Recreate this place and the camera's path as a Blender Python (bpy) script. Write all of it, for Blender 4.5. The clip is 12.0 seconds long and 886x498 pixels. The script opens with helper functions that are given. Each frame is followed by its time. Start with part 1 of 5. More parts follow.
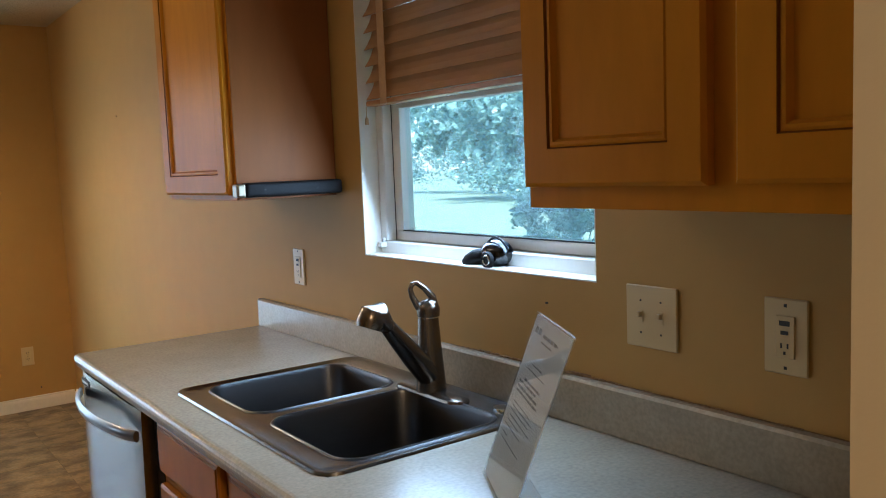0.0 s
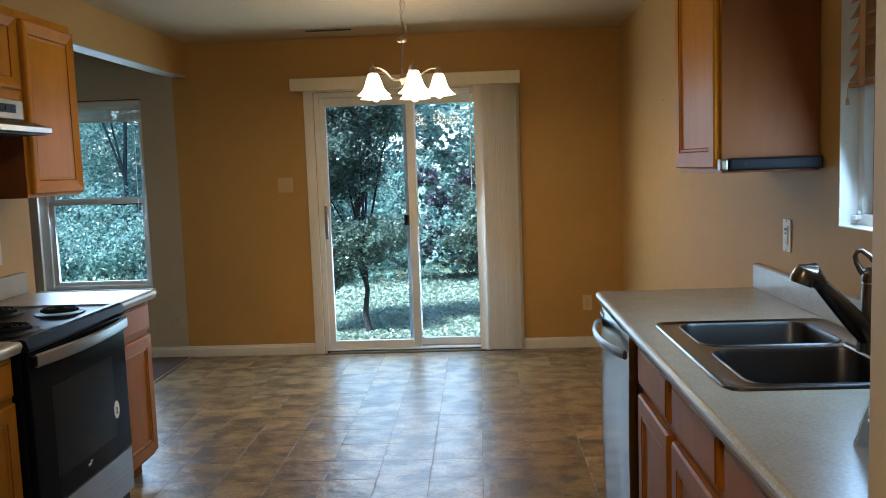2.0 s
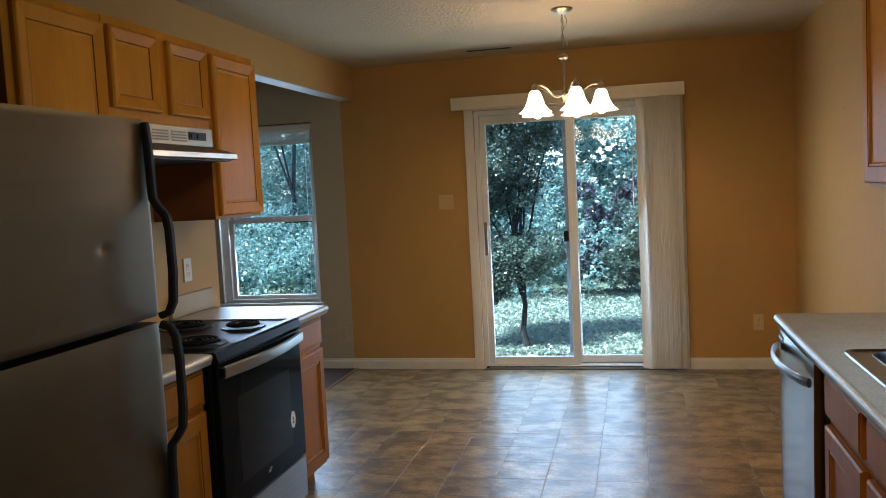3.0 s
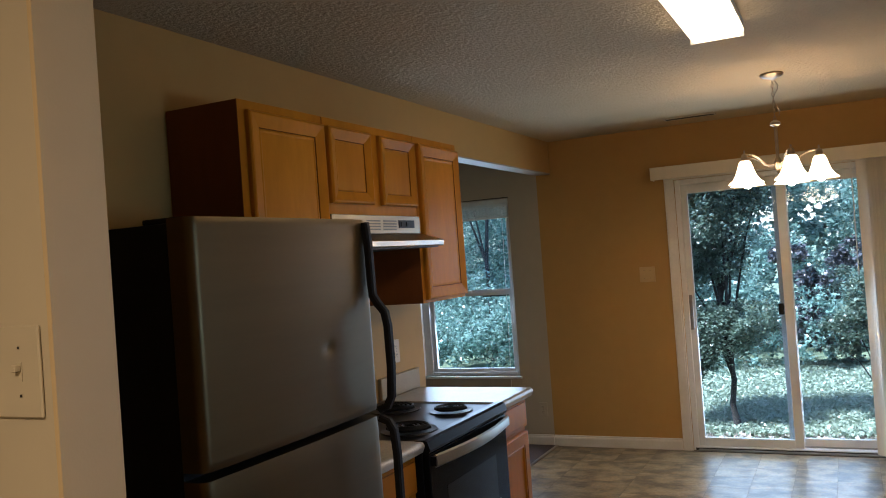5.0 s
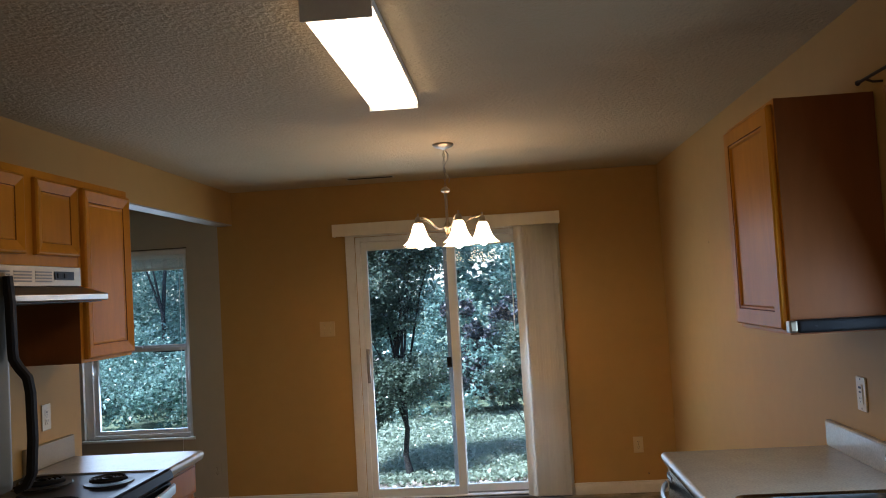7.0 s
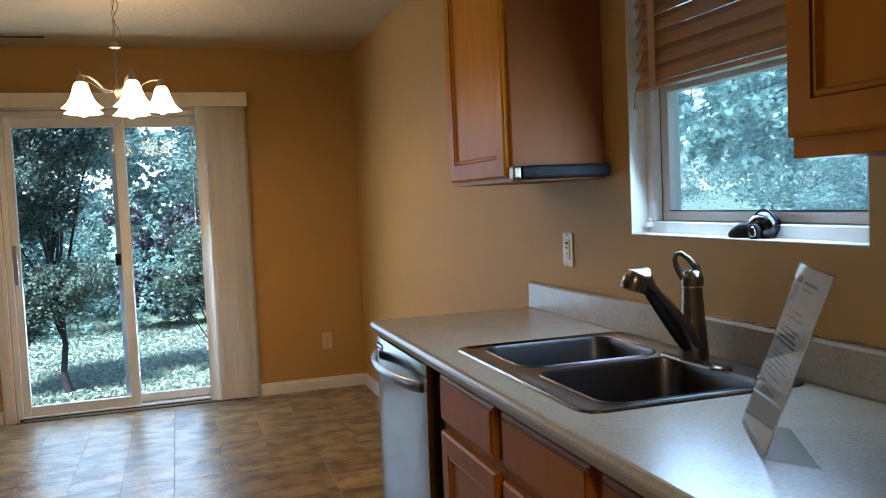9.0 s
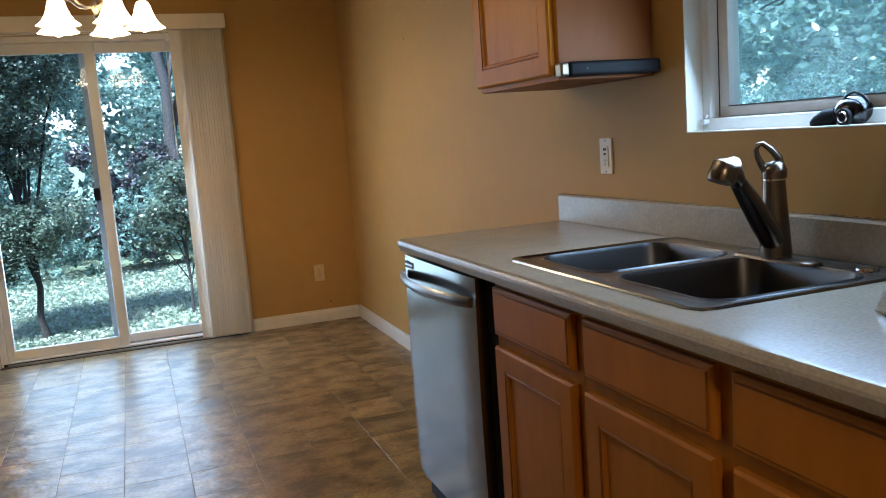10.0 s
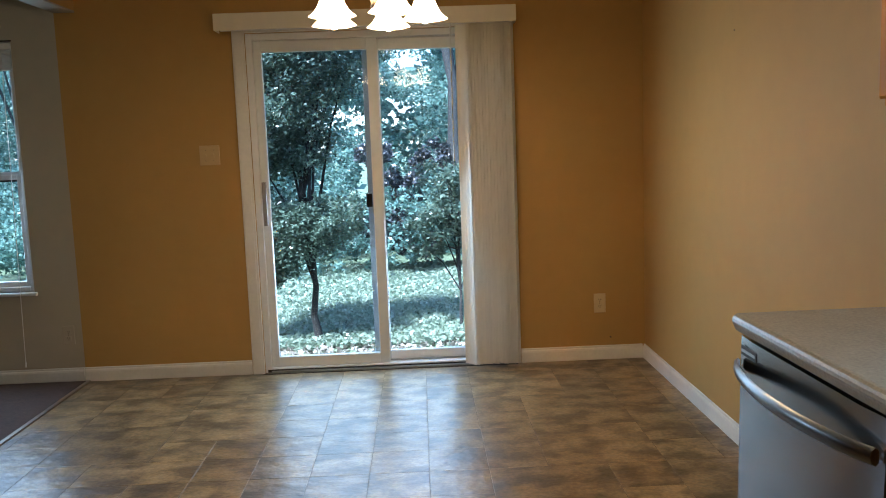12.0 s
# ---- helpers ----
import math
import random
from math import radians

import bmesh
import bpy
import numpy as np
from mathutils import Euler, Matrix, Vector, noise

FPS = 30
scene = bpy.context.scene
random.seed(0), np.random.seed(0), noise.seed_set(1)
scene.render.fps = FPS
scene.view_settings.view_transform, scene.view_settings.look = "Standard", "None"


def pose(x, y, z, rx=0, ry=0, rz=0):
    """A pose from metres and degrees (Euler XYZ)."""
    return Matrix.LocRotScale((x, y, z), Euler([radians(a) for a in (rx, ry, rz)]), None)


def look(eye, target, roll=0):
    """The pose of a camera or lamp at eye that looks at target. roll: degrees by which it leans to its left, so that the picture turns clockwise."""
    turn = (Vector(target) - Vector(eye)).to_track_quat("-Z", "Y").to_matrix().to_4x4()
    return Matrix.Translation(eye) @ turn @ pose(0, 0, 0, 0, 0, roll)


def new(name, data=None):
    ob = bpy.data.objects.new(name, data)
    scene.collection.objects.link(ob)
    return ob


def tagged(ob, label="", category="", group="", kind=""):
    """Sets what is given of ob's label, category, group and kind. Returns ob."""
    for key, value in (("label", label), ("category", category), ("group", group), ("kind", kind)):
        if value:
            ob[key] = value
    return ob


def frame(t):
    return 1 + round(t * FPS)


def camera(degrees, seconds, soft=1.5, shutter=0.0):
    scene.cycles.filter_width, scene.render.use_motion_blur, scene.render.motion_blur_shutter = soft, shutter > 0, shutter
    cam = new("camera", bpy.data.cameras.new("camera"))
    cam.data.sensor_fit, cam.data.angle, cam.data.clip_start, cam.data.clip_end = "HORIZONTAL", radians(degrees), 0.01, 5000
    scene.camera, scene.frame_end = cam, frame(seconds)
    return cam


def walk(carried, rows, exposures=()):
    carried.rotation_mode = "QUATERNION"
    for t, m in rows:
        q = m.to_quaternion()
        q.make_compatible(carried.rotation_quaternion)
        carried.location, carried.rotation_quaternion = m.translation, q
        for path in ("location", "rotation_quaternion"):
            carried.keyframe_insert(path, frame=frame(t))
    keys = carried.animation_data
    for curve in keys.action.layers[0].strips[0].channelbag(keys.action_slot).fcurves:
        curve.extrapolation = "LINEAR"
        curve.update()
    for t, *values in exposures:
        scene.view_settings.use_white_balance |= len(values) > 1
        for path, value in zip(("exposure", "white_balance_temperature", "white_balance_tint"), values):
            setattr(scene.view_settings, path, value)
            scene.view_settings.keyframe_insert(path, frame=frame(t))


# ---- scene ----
cam = camera(56.3, 12.0, soft=1.0)
PATH = [
    (0, (-1.194, -5.815, 1.454), (-0.019, -4.209, 1.257), -2.3),
    (0.5, (-1.168, -5.926, 1.445), (-0.238, -4.164, 1.272), -3.0),
    (1, (-1.149, -6.116, 1.449), (-0.391, -4.275, 1.265), -2.9),
    (1.5, (-1.093, -6.269, 1.417), (-0.845, -4.294, 1.226), -3.4),
    (2, (-1.088, -6.37, 1.439), (-1.179, -4.382, 1.24), -2.0),
    (2.5, (-1.112, -6.375, 1.453), (-1.39, -4.403, 1.268), -2.7),
    (3, (-1.132, -6.383, 1.466), (-1.587, -4.442, 1.314), -2.9),
    (3.5, (-1.13, -6.391, 1.484), (-1.73, -4.486, 1.363), -3.4),
    (3.7, (-1.145, -6.387, 1.499), (-1.811, -4.504, 1.407), -3.6),
    (5.3, (-1.208, -6.369, 1.599), (-2.085, -4.573, 1.668), -3.9),
    (5.5, (-1.205, -6.369, 1.62), (-2.018, -4.545, 1.728), -3.9),
    (6, (-1.195, -6.364, 1.613), (-1.784, -4.456, 1.732), -4.1),
    (6.5, (-1.187, -6.36, 1.603), (-1.582, -4.403, 1.715), -3.9),
    (7, (-1.182, -6.334, 1.588), (-1.33, -4.342, 1.686), -3.3),
    (7.5, (-1.199, -6.299, 1.546), (-1.075, -4.304, 1.581), -3.3),
    (7.7, (-1.206, -6.274, 1.53), (-0.975, -4.288, 1.543), -3.4),
    (9.3, (-1.329, -5.879, 1.312), (-0.653, -4.007, 1.113), -3.4),
    (9.5, (-1.382, -5.833, 1.296), (-0.675, -3.979, 1.043), -4.0),
    (10, (-1.448, -5.731, 1.263), (-0.762, -3.872, 0.987), -4.1),
    (10.5, (-1.425, -5.581, 1.272), (-1.031, -3.638, 1.006), -4.4),
    (11, (-1.37, -5.416, 1.284), (-1.188, -3.441, 1.03), -2.8),
    (11.5, (-1.35, -5.202, 1.287), (-1.248, -3.22, 1.034), -2.1),
    (12, (-1.349, -4.966, 1.328), (-1.299, -2.981, 1.086), -2.1),
]
walk(cam, [(t, look(eye, target, roll)) for t, eye, target, roll in PATH], [(0, 2.7, 5600, 16), (0.5, 2.62, 5600, 15), (1, 2.42, 5450, 11), (1.5, 2.34, 5400, 10), (2.5, 2.28, 5400, 13), (5.5, 2.1, 5600, 19), (6.5, 1.85, 5650, 20), (7.5, 2.0, 5600, 19), (9.5, 2.38, 5550, 16), (10.5, 2.38, 5550, 16), (12, 2.32, 5350, 13)])

# ---- world and large lights ----
world = bpy.data.worlds.new("world")
scene.world = world
world.use_nodes = True
sky = world.node_tree.nodes.new("ShaderNodeTexSky")
sky.sky_type, sky.sun_disc, sky.sun_elevation, sky.sun_rotation = "NISHITA", False, radians(61), radians(218)
world.node_tree.nodes["Background"].inputs[1].default_value = 0.15
world.node_tree.links.new(sky.outputs[0], world.node_tree.nodes["Background"].inputs[0])
sun = new("sun", bpy.data.lights.new("sun", "SUN"))
sun.data.energy, sun.data.angle, sun.data.color = 5.0, radians(7.0), (1.0, 0.97, 0.92)
sun.matrix_world = look((0, 0, 10), (0.30, 0.38, 10 - 0.87))


def area(name, eye, target, w, h, watts, color):
    ob = new(name, bpy.data.lights.new(name, "AREA"))
    ob.data.shape, ob.data.size, ob.data.size_y, ob.data.energy, ob.data.color = "RECTANGLE", w, h, watts, color
    ob.matrix_world = look(eye, target)
    return ob


DAY = (0.67, 0.86, 1.0)
area("slider_daylight", (-1.72, 0.0, 1.05), (-1.72, -1, 0.78), 1.1, 1.85, 5.4, DAY)
area("living_window_daylight", (-4.12, 0.02, 1.25), (-4.12, -1, 1.1), 0.85, 1.4, 4.2, DAY)
area("kitchen_window_daylight", (0.015, -4.25, 1.44), (-1, -4.25, 1.1), 0.7, 0.30, 2.0, (0.55, 0.80, 1.0))
# unseen fill light added behind the camera to brighten the hall end
area("hall_fill", (-1.35, -7.1, 2.38), (-1.35, -7.1, 0), 0.35, 0.35, 9.5, (1.0, 0.70, 0.38))


# ---- materials ----
def mat(name, color, rough=0.5, metal=0.0, color2=None, scale=8.0, stretch=(1, 1, 1), bump=0.0, bump_scale=60.0, emit=0.0, vary=0.0, fine=0.0, coat=0.0, rough_var=0.0, bump_dist=0.002):
    """A principled surface: a slow stain between two colours, fine grain, relief, and a tone that varies by object."""
    m = bpy.data.materials.new(name)
    m.use_nodes = True
    nt = m.node_tree
    b = nt.nodes["Principled BSDF"]
    b.inputs["Base Color"].default_value = (*color, 1)
    b.inputs["Roughness"].default_value = rough
    b.inputs["Metallic"].default_value = metal
    b.inputs["Coat Weight"].default_value = coat
    b.inputs["Coat Roughness"].default_value = 0.15
    tc = nt.nodes.new("ShaderNodeTexCoord")
    mp = nt.nodes.new("ShaderNodeMapping")
    mp.inputs["Scale"].default_value = stretch
    nt.links.new(tc.outputs["Object"], mp.inputs[0])
    out = None
    if color2:
        n = nt.nodes.new("ShaderNodeTexNoise")
        n.inputs["Scale"].default_value, n.inputs["Detail"].default_value = scale, 6
        nt.links.new(mp.outputs[0], n.inputs["Vector"])
        r = nt.nodes.new("ShaderNodeValToRGB")
        r.color_ramp.elements[0].position, r.color_ramp.elements[1].position = 0.3, 0.7
        r.color_ramp.elements[0].color, r.color_ramp.elements[1].color = (*color, 1), (*color2, 1)
        nt.links.new(n.outputs[0], r.inputs[0])
        out = r.outputs[0]
        if rough_var:
            mr = nt.nodes.new("ShaderNodeMapRange")
            mr.inputs["To Min"].default_value, mr.inputs["To Max"].default_value = rough - rough_var, rough + rough_var
            nt.links.new(n.outputs[0], mr.inputs[0])
            nt.links.new(mr.outputs[0], b.inputs["Roughness"])
    if fine or vary:
        hs = nt.nodes.new("ShaderNodeHueSaturation")
        if out:
            nt.links.new(out, hs.inputs["Color"])
        else:
            hs.inputs["Color"].default_value = (*color, 1)
        val = None
        if fine:
            n2 = nt.nodes.new("ShaderNodeTexNoise")
            n2.inputs["Scale"].default_value, n2.inputs["Detail"].default_value = scale * 9, 4
            nt.links.new(mp.outputs[0], n2.inputs["Vector"])
            m2 = nt.nodes.new("ShaderNodeMapRange")
            m2.inputs["From Min"].default_value, m2.inputs["From Max"].default_value = 0.3, 0.7
            m2.inputs["To Min"].default_value, m2.inputs["To Max"].default_value = 1 - fine, 1 + fine
            nt.links.new(n2.outputs[0], m2.inputs[0])
            val = m2.outputs[0]
        if vary:
            oi = nt.nodes.new("ShaderNodeObjectInfo")
            m3 = nt.nodes.new("ShaderNodeMapRange")
            m3.inputs["To Min"].default_value, m3.inputs["To Max"].default_value = 1 - vary, 1 + vary
            nt.links.new(oi.outputs["Random"], m3.inputs[0])
            if val:
                mu = nt.nodes.new("ShaderNodeMath")
                mu.operation = "MULTIPLY"
                nt.links.new(val, mu.inputs[0])
                nt.links.new(m3.outputs[0], mu.inputs[1])
                val = mu.outputs[0]
            else:
                val = m3.outputs[0]
        nt.links.new(val, hs.inputs["Value"])
        out = hs.outputs[0]
    if out:
        nt.links.new(out, b.inputs["Base Color"])
    if bump:
        n3 = nt.nodes.new("ShaderNodeTexNoise")
        n3.inputs["Scale"].default_value, n3.inputs["Detail"].default_value = bump_scale, 4
        nt.links.new(mp.outputs[0], n3.inputs["Vector"])
        bp = nt.nodes.new("ShaderNodeBump")
        bp.inputs["Strength"].default_value, bp.inputs["Distance"].default_value = bump, bump_dist
        nt.links.new(n3.outputs[0], bp.inputs["Height"])
        nt.links.new(bp.outputs[0], b.inputs["Normal"])
    if emit:
        b.inputs["Emission Color"].default_value = (*color, 1)
        b.inputs["Emission Strength"].default_value = emit
    return m


TAN = mat("tan_wall_paint", (0.44, 0.262, 0.077), 0.6, 0, (0.47, 0.284, 0.085), 1.2, bump=0.15, bump_scale=220, fine=0.02)
GREY = mat("grey_wall_paint", (0.42, 0.37, 0.27), 0.65, 0, (0.45, 0.40, 0.30), 1.2, bump=0.25, bump_scale=220, fine=0.02)
HALL = mat("hall_wall_paint", (0.46, 0.41, 0.285), 0.65, 0, (0.49, 0.435, 0.30), 1.5, bump=0.08, bump_scale=220, fine=0.02)
CEIL = mat("textured_ceiling_paint", (0.45, 0.355, 0.20), 0.85, 0, (0.48, 0.382, 0.22), 2, bump=1.0, bump_scale=58, bump_dist=0.009)
WHITE = mat("white_trim_paint", (0.76, 0.73, 0.66), 0.4, 0, (0.70, 0.66, 0.58), 6, bump=0.1, bump_scale=90, fine=0.03)
VINYL = mat("white_vinyl", (0.78, 0.77, 0.74), 0.35, 0, (0.72, 0.71, 0.67), 5, fine=0.02)
MAPLE = mat("honey_maple", (0.55, 0.218, 0.010), 0.33, 0, (0.43, 0.162, 0.008), 3, (1, 1, 0.25), 0.08, 120, vary=0.06, fine=0.07)
MAPLE.node_tree.nodes["Principled BSDF"].inputs["Specular IOR Level"].default_value = 0.035
# maple for base fronts: their dimmer, different light is mixed into the colour
MAPLE_BASE = mat("maple_dim_lit", (0.335, 0.118, 0.006), 0.40, 0, (0.265, 0.090, 0.005), 3, (1, 1, 0.25), 0.08, 120, vary=0.06, fine=0.08)
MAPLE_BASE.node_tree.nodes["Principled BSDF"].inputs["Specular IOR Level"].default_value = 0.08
TAN.node_tree.nodes["Principled BSDF"].inputs["Specular IOR Level"].default_value = 0.22
MAPLE_SIDE = mat("brown_side_laminate", (0.22, 0.076, 0.019), 0.42, 0, (0.18, 0.060, 0.015), 3, (1, 1, 0.2), 0.05, 150, fine=0.06)
MAPLE_SIDE.node_tree.nodes["Principled BSDF"].inputs["Specular IOR Level"].default_value = 0.08
MAPLE_DARK = mat("maple_groove_stain", (0.20, 0.070, 0.008), 0.5, 0, (0.15, 0.050, 0.007), 6)
MAPLE_DARK.node_tree.nodes["Principled BSDF"].inputs["Specular IOR Level"].default_value = 0.05
# beige backsplash laminate, tinted to carry the warm light falling on it
BEIGE_LAM = mat("warm_lit_laminate", (0.34, 0.25, 0.125), 0.5, 0, (0.31, 0.225, 0.11), 9, fine=0.05)
COUNTER = mat("speckled_laminate", (0.38, 0.328, 0.245), 0.27, 0, (0.34, 0.292, 0.215), 14, fine=0.12, bump=0.04, bump_scale=200)
STEEL = mat("brushed_stainless", (0.33, 0.32, 0.30), 0.30, 1, (0.28, 0.27, 0.25), 3, (1, 1, 30), 0.06, 90, fine=0.03, rough_var=0.05)
SINKM = mat("satin_sink_steel", (0.27, 0.265, 0.26), 0.24, 1, (0.23, 0.225, 0.22), 5, (1, 6, 1), 0.01, 120, fine=0.01)
# sink steel again, with the shade inside the bowls put into its colour
BOWLM = mat("shaded_bowl_steel", (0.105, 0.105, 0.108), 0.33, 1, (0.09, 0.09, 0.092), 4, (1, 1, 4), 0.0, fine=0.02)
NICKEL = mat("brushed_nickel", (0.19, 0.155, 0.12), 0.27, 1, (0.155, 0.125, 0.10), 20, fine=0.05)
CHROME = mat("bright_chrome", (0.7, 0.7, 0.7), 0.12, 1)
BLACK = mat("black_enamel", (0.007, 0.007, 0.008), 0.28, 0, (0.010, 0.010, 0.011), 8, fine=0.05)
BLACK.node_tree.nodes["Principled BSDF"].inputs["Specular IOR Level"].default_value = 0.05
BLACKM = mat("black_plastic", (0.008, 0.008, 0.008), 0.55, 0, (0.013, 0.012, 0.012), 10, bump=0.15, bump_scale=300, fine=0.1)
BLACKM.node_tree.nodes["Principled BSDF"].inputs["Specular IOR Level"].default_value = 0.12
OVEN_TINT = mat("oven_window_tint", (0.006, 0.007, 0.008), 0.13, 0)
OVEN_TINT.node_tree.nodes["Principled BSDF"].inputs["Specular IOR Level"].default_value = 0.10
GLASSB = mat("black_oven_glass", (0.006, 0.007, 0.008), 0.10, 0)
GLASSB.node_tree.nodes["Principled BSDF"].inputs["Specular IOR Level"].default_value = 0.03
IVORY = mat("ivory_plastic", (0.60, 0.455, 0.235), 0.38, 0, (0.56, 0.425, 0.215), 9)
SLOT = mat("dark_slot", (0.03, 0.025, 0.02), 0.6)
BLINDW = mat("brown_faux_wood", (0.47, 0.24, 0.105), 0.26, 0, (0.40, 0.20, 0.085), 4, (1, 0.3, 1), 0.05, 90, vary=0.06, fine=0.06)
GROUT = mat("vinyl_floor_joint", (0.20, 0.155, 0.098), 0.6, 0, (0.15, 0.115, 0.07), 8, fine=0.06)
GROUT.node_tree.nodes["Principled BSDF"].inputs["Specular IOR Level"].default_value = 0.25
CARPET = mat("brown_carpet", (0.088, 0.053, 0.037), 0.95, 0, (0.07, 0.045, 0.034), 6, bump=0.8, bump_scale=260, fine=0.2)
LIT = mat("lit_diffuser", (1.0, 0.76, 0.45), 0.5, emit=1.5)
SHADE = mat("lit_frosted_glass", (1.0, 0.70, 0.36), 0.4, emit=2.7)
LIT_BULB = mat("bulb_glow", (1.0, 0.76, 0.44), 0.5, emit=30.0)
NICKEL2 = mat("satin_handle_metal", (0.17, 0.165, 0.155), 0.28, 1, (0.13, 0.125, 0.12), 10)
CHROME2 = mat("dull_chrome", (0.05, 0.048, 0.046), 0.40, 1, (0.02, 0.02, 0.02), 30)
HOODM = mat("dull_hood_steel", (0.17, 0.14, 0.095), 0.32, 1, (0.14, 0.115, 0.08), 4, (1, 1, 20), 0.03, 90, fine=0.04)
DISH_STEEL = mat("cool_brushed_stainless", (0.245, 0.236, 0.220), 0.19, 1, (0.20, 0.192, 0.178), 3, (1, 1, 3), 0.0, 90)
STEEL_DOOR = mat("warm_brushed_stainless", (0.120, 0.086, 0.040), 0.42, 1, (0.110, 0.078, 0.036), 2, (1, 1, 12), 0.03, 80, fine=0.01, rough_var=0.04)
BRASS = mat("antique_nickel", (0.42, 0.36, 0.28), 0.3, 1, (0.34, 0.28, 0.2), 30)


def glass_mat(name, color=(1, 1, 1), rough=0.0, gloss=1.0):
    """Thin clear sheet: what lies behind it, and a reflection that grows towards grazing."""
    m = bpy.data.materials.new(name)
    m.use_nodes = True
    nt = m.node_tree
    nt.nodes.remove(nt.nodes["Principled BSDF"])
    tr, gl, mx, lw, pw, ad = (nt.nodes.new(k) for k in ("ShaderNodeBsdfTransparent", "ShaderNodeBsdfGlossy", "ShaderNodeMixShader", "ShaderNodeLayerWeight", "ShaderNodeMath", "ShaderNodeMath"))
    tr.inputs[0].default_value = (*color, 1)
    gl.inputs["Roughness"].default_value = rough
    lw.inputs["Blend"].default_value = 0.5
    pw.operation, ad.operation = "POWER", "MULTIPLY_ADD"
    pw.inputs[1].default_value = 5.0
    ad.inputs[1].default_value, ad.inputs[2].default_value = 0.94 * gloss, 0.020 * gloss
    nt.links.new(lw.outputs["Facing"], pw.inputs[0])
    nt.links.new(pw.outputs[0], ad.inputs[0])
    nt.links.new(ad.outputs[0], mx.inputs[0])
    nt.links.new(tr.outputs[0], mx.inputs[1])
    nt.links.new(gl.outputs[0], mx.inputs[2])
    nt.links.new(mx.outputs[0], nt.nodes["Material Output"].inputs[0])
    return m


GLASS = glass_mat("window_glass", (0.93, 0.975, 0.98), 0.01)
COATED_GLASS = glass_mat("coated_window_glass", (0.90, 0.97, 0.975), 0.01, 0.3)
ACRYL = glass_mat("clear_acrylic", (0.95, 0.965, 0.97), 0.02)


# ---- building helpers ----
def thing(name, x, y, z, label, category, group=""):
    ob = new(name)
    ob.location = (x, y, z)
    ob.empty_display_size = 0.1
    return tagged(ob, label, category, group)


def part(name, bm, material, parent=None, label="", smooth=False):
    """One mesh object from a bmesh in world metres, under a thing or a part."""
    me = bpy.data.meshes.new(name)
    base = parent
    while base and base.parent:
        base = base.parent
    if base:
        bmesh.ops.translate(bm, verts=bm.verts, vec=-base.location)
    bmesh.ops.recalc_face_normals(bm, faces=bm.faces)
    if smooth:
        for f in bm.faces:
            f.smooth = True
        me_sharp = [e for e in bm.edges if len(e.link_faces) == 2 and e.calc_face_angle(0) > 0.7]
        for e in me_sharp:
            e.smooth = False
    bm.to_mesh(me)
    bm.free()
    me.materials.append(material)
    ob = new(name, me)
    if parent:
        ob.parent = parent
    if label:
        ob["label"] = label
    return ob


def box(bm, x0, x1, y0, y1, z0, z1, bevel=0.0, seg=1):
    vs = [bm.verts.new((x, y, z)) for x in (x0, x1) for y in (y0, y1) for z in (z0, z1)]
    fs = [bm.faces.new([vs[i] for i in q]) for q in ((0, 1, 3, 2), (4, 6, 7, 5), (0, 4, 5, 1), (2, 3, 7, 6), (0, 2, 6, 4), (1, 5, 7, 3))]
    if bevel:
        es = list({e for f in fs for e in f.edges})
        bmesh.ops.bevel(bm, geom=es, offset=bevel, segments=seg, affect="EDGES", profile=0.6)
    return bm


def boxes(*specs, bevel=0.0, seg=1):
    bm = bmesh.new()
    for s in specs:
        box(bm, *s, bevel=bevel, seg=seg)
    return bm


def structure(name, bm, material, parent=None, smooth=False):
    ob = part(name, bm, material, parent, smooth=smooth)
    return tagged(ob, kind="structure") if not parent else ob


def wall(name, axis, a0, a1, d0, d1, z0, z1, holes, material):
    """A wall along x or y with its openings (a0, a1, z0, z1) left out."""
    cuts = sorted({a0, a1, *[h[0] for h in holes], *[h[1] for h in holes]})
    bm = bmesh.new()
    for p, q in zip(cuts, cuts[1:]):
        spans, low = [], z0
        for h in sorted((h for h in holes if h[0] <= p and h[1] >= q), key=lambda h: h[2]):
            if h[2] > low:
                spans.append((low, h[2]))
            low = h[3]
        if low < z1:
            spans.append((low, z1))
        for s0, s1 in spans:
            box(bm, *((p, q, d0, d1) if axis == "x" else (d0, d1, p, q)), s0, s1)
    bmesh.ops.remove_doubles(bm, verts=bm.verts, dist=1e-5)
    return structure(name, bm, material)


def tube(bm, points, radii, sides=12, caps=True):
    """A round tube through points, with a radius at each."""
    pts = [Vector(p) for p in points]
    if not isinstance(radii, (list, tuple)):
        radii = [radii] * len(pts)
    rings, up = [], None
    for i, p in enumerate(pts):
        d = (pts[min(i + 1, len(pts) - 1)] - pts[max(i - 1, 0)]).normalized()
        if up is None:
            up = d.orthogonal().normalized()
        up = (up - d * up.dot(d)).normalized()
        side = d.cross(up)
        rings.append([bm.verts.new(p + radii[i] * (math.cos(a) * up + math.sin(a) * side)) for a in (2 * math.pi * k / sides for k in range(sides))])
    for r, s in zip(rings, rings[1:]):
        for k in range(sides):
            bm.faces.new((r[k], r[(k + 1) % sides], s[(k + 1) % sides], s[k]))
    if caps:
        bm.faces.new(rings[0])
        bm.faces.new(rings[-1])
    return bm


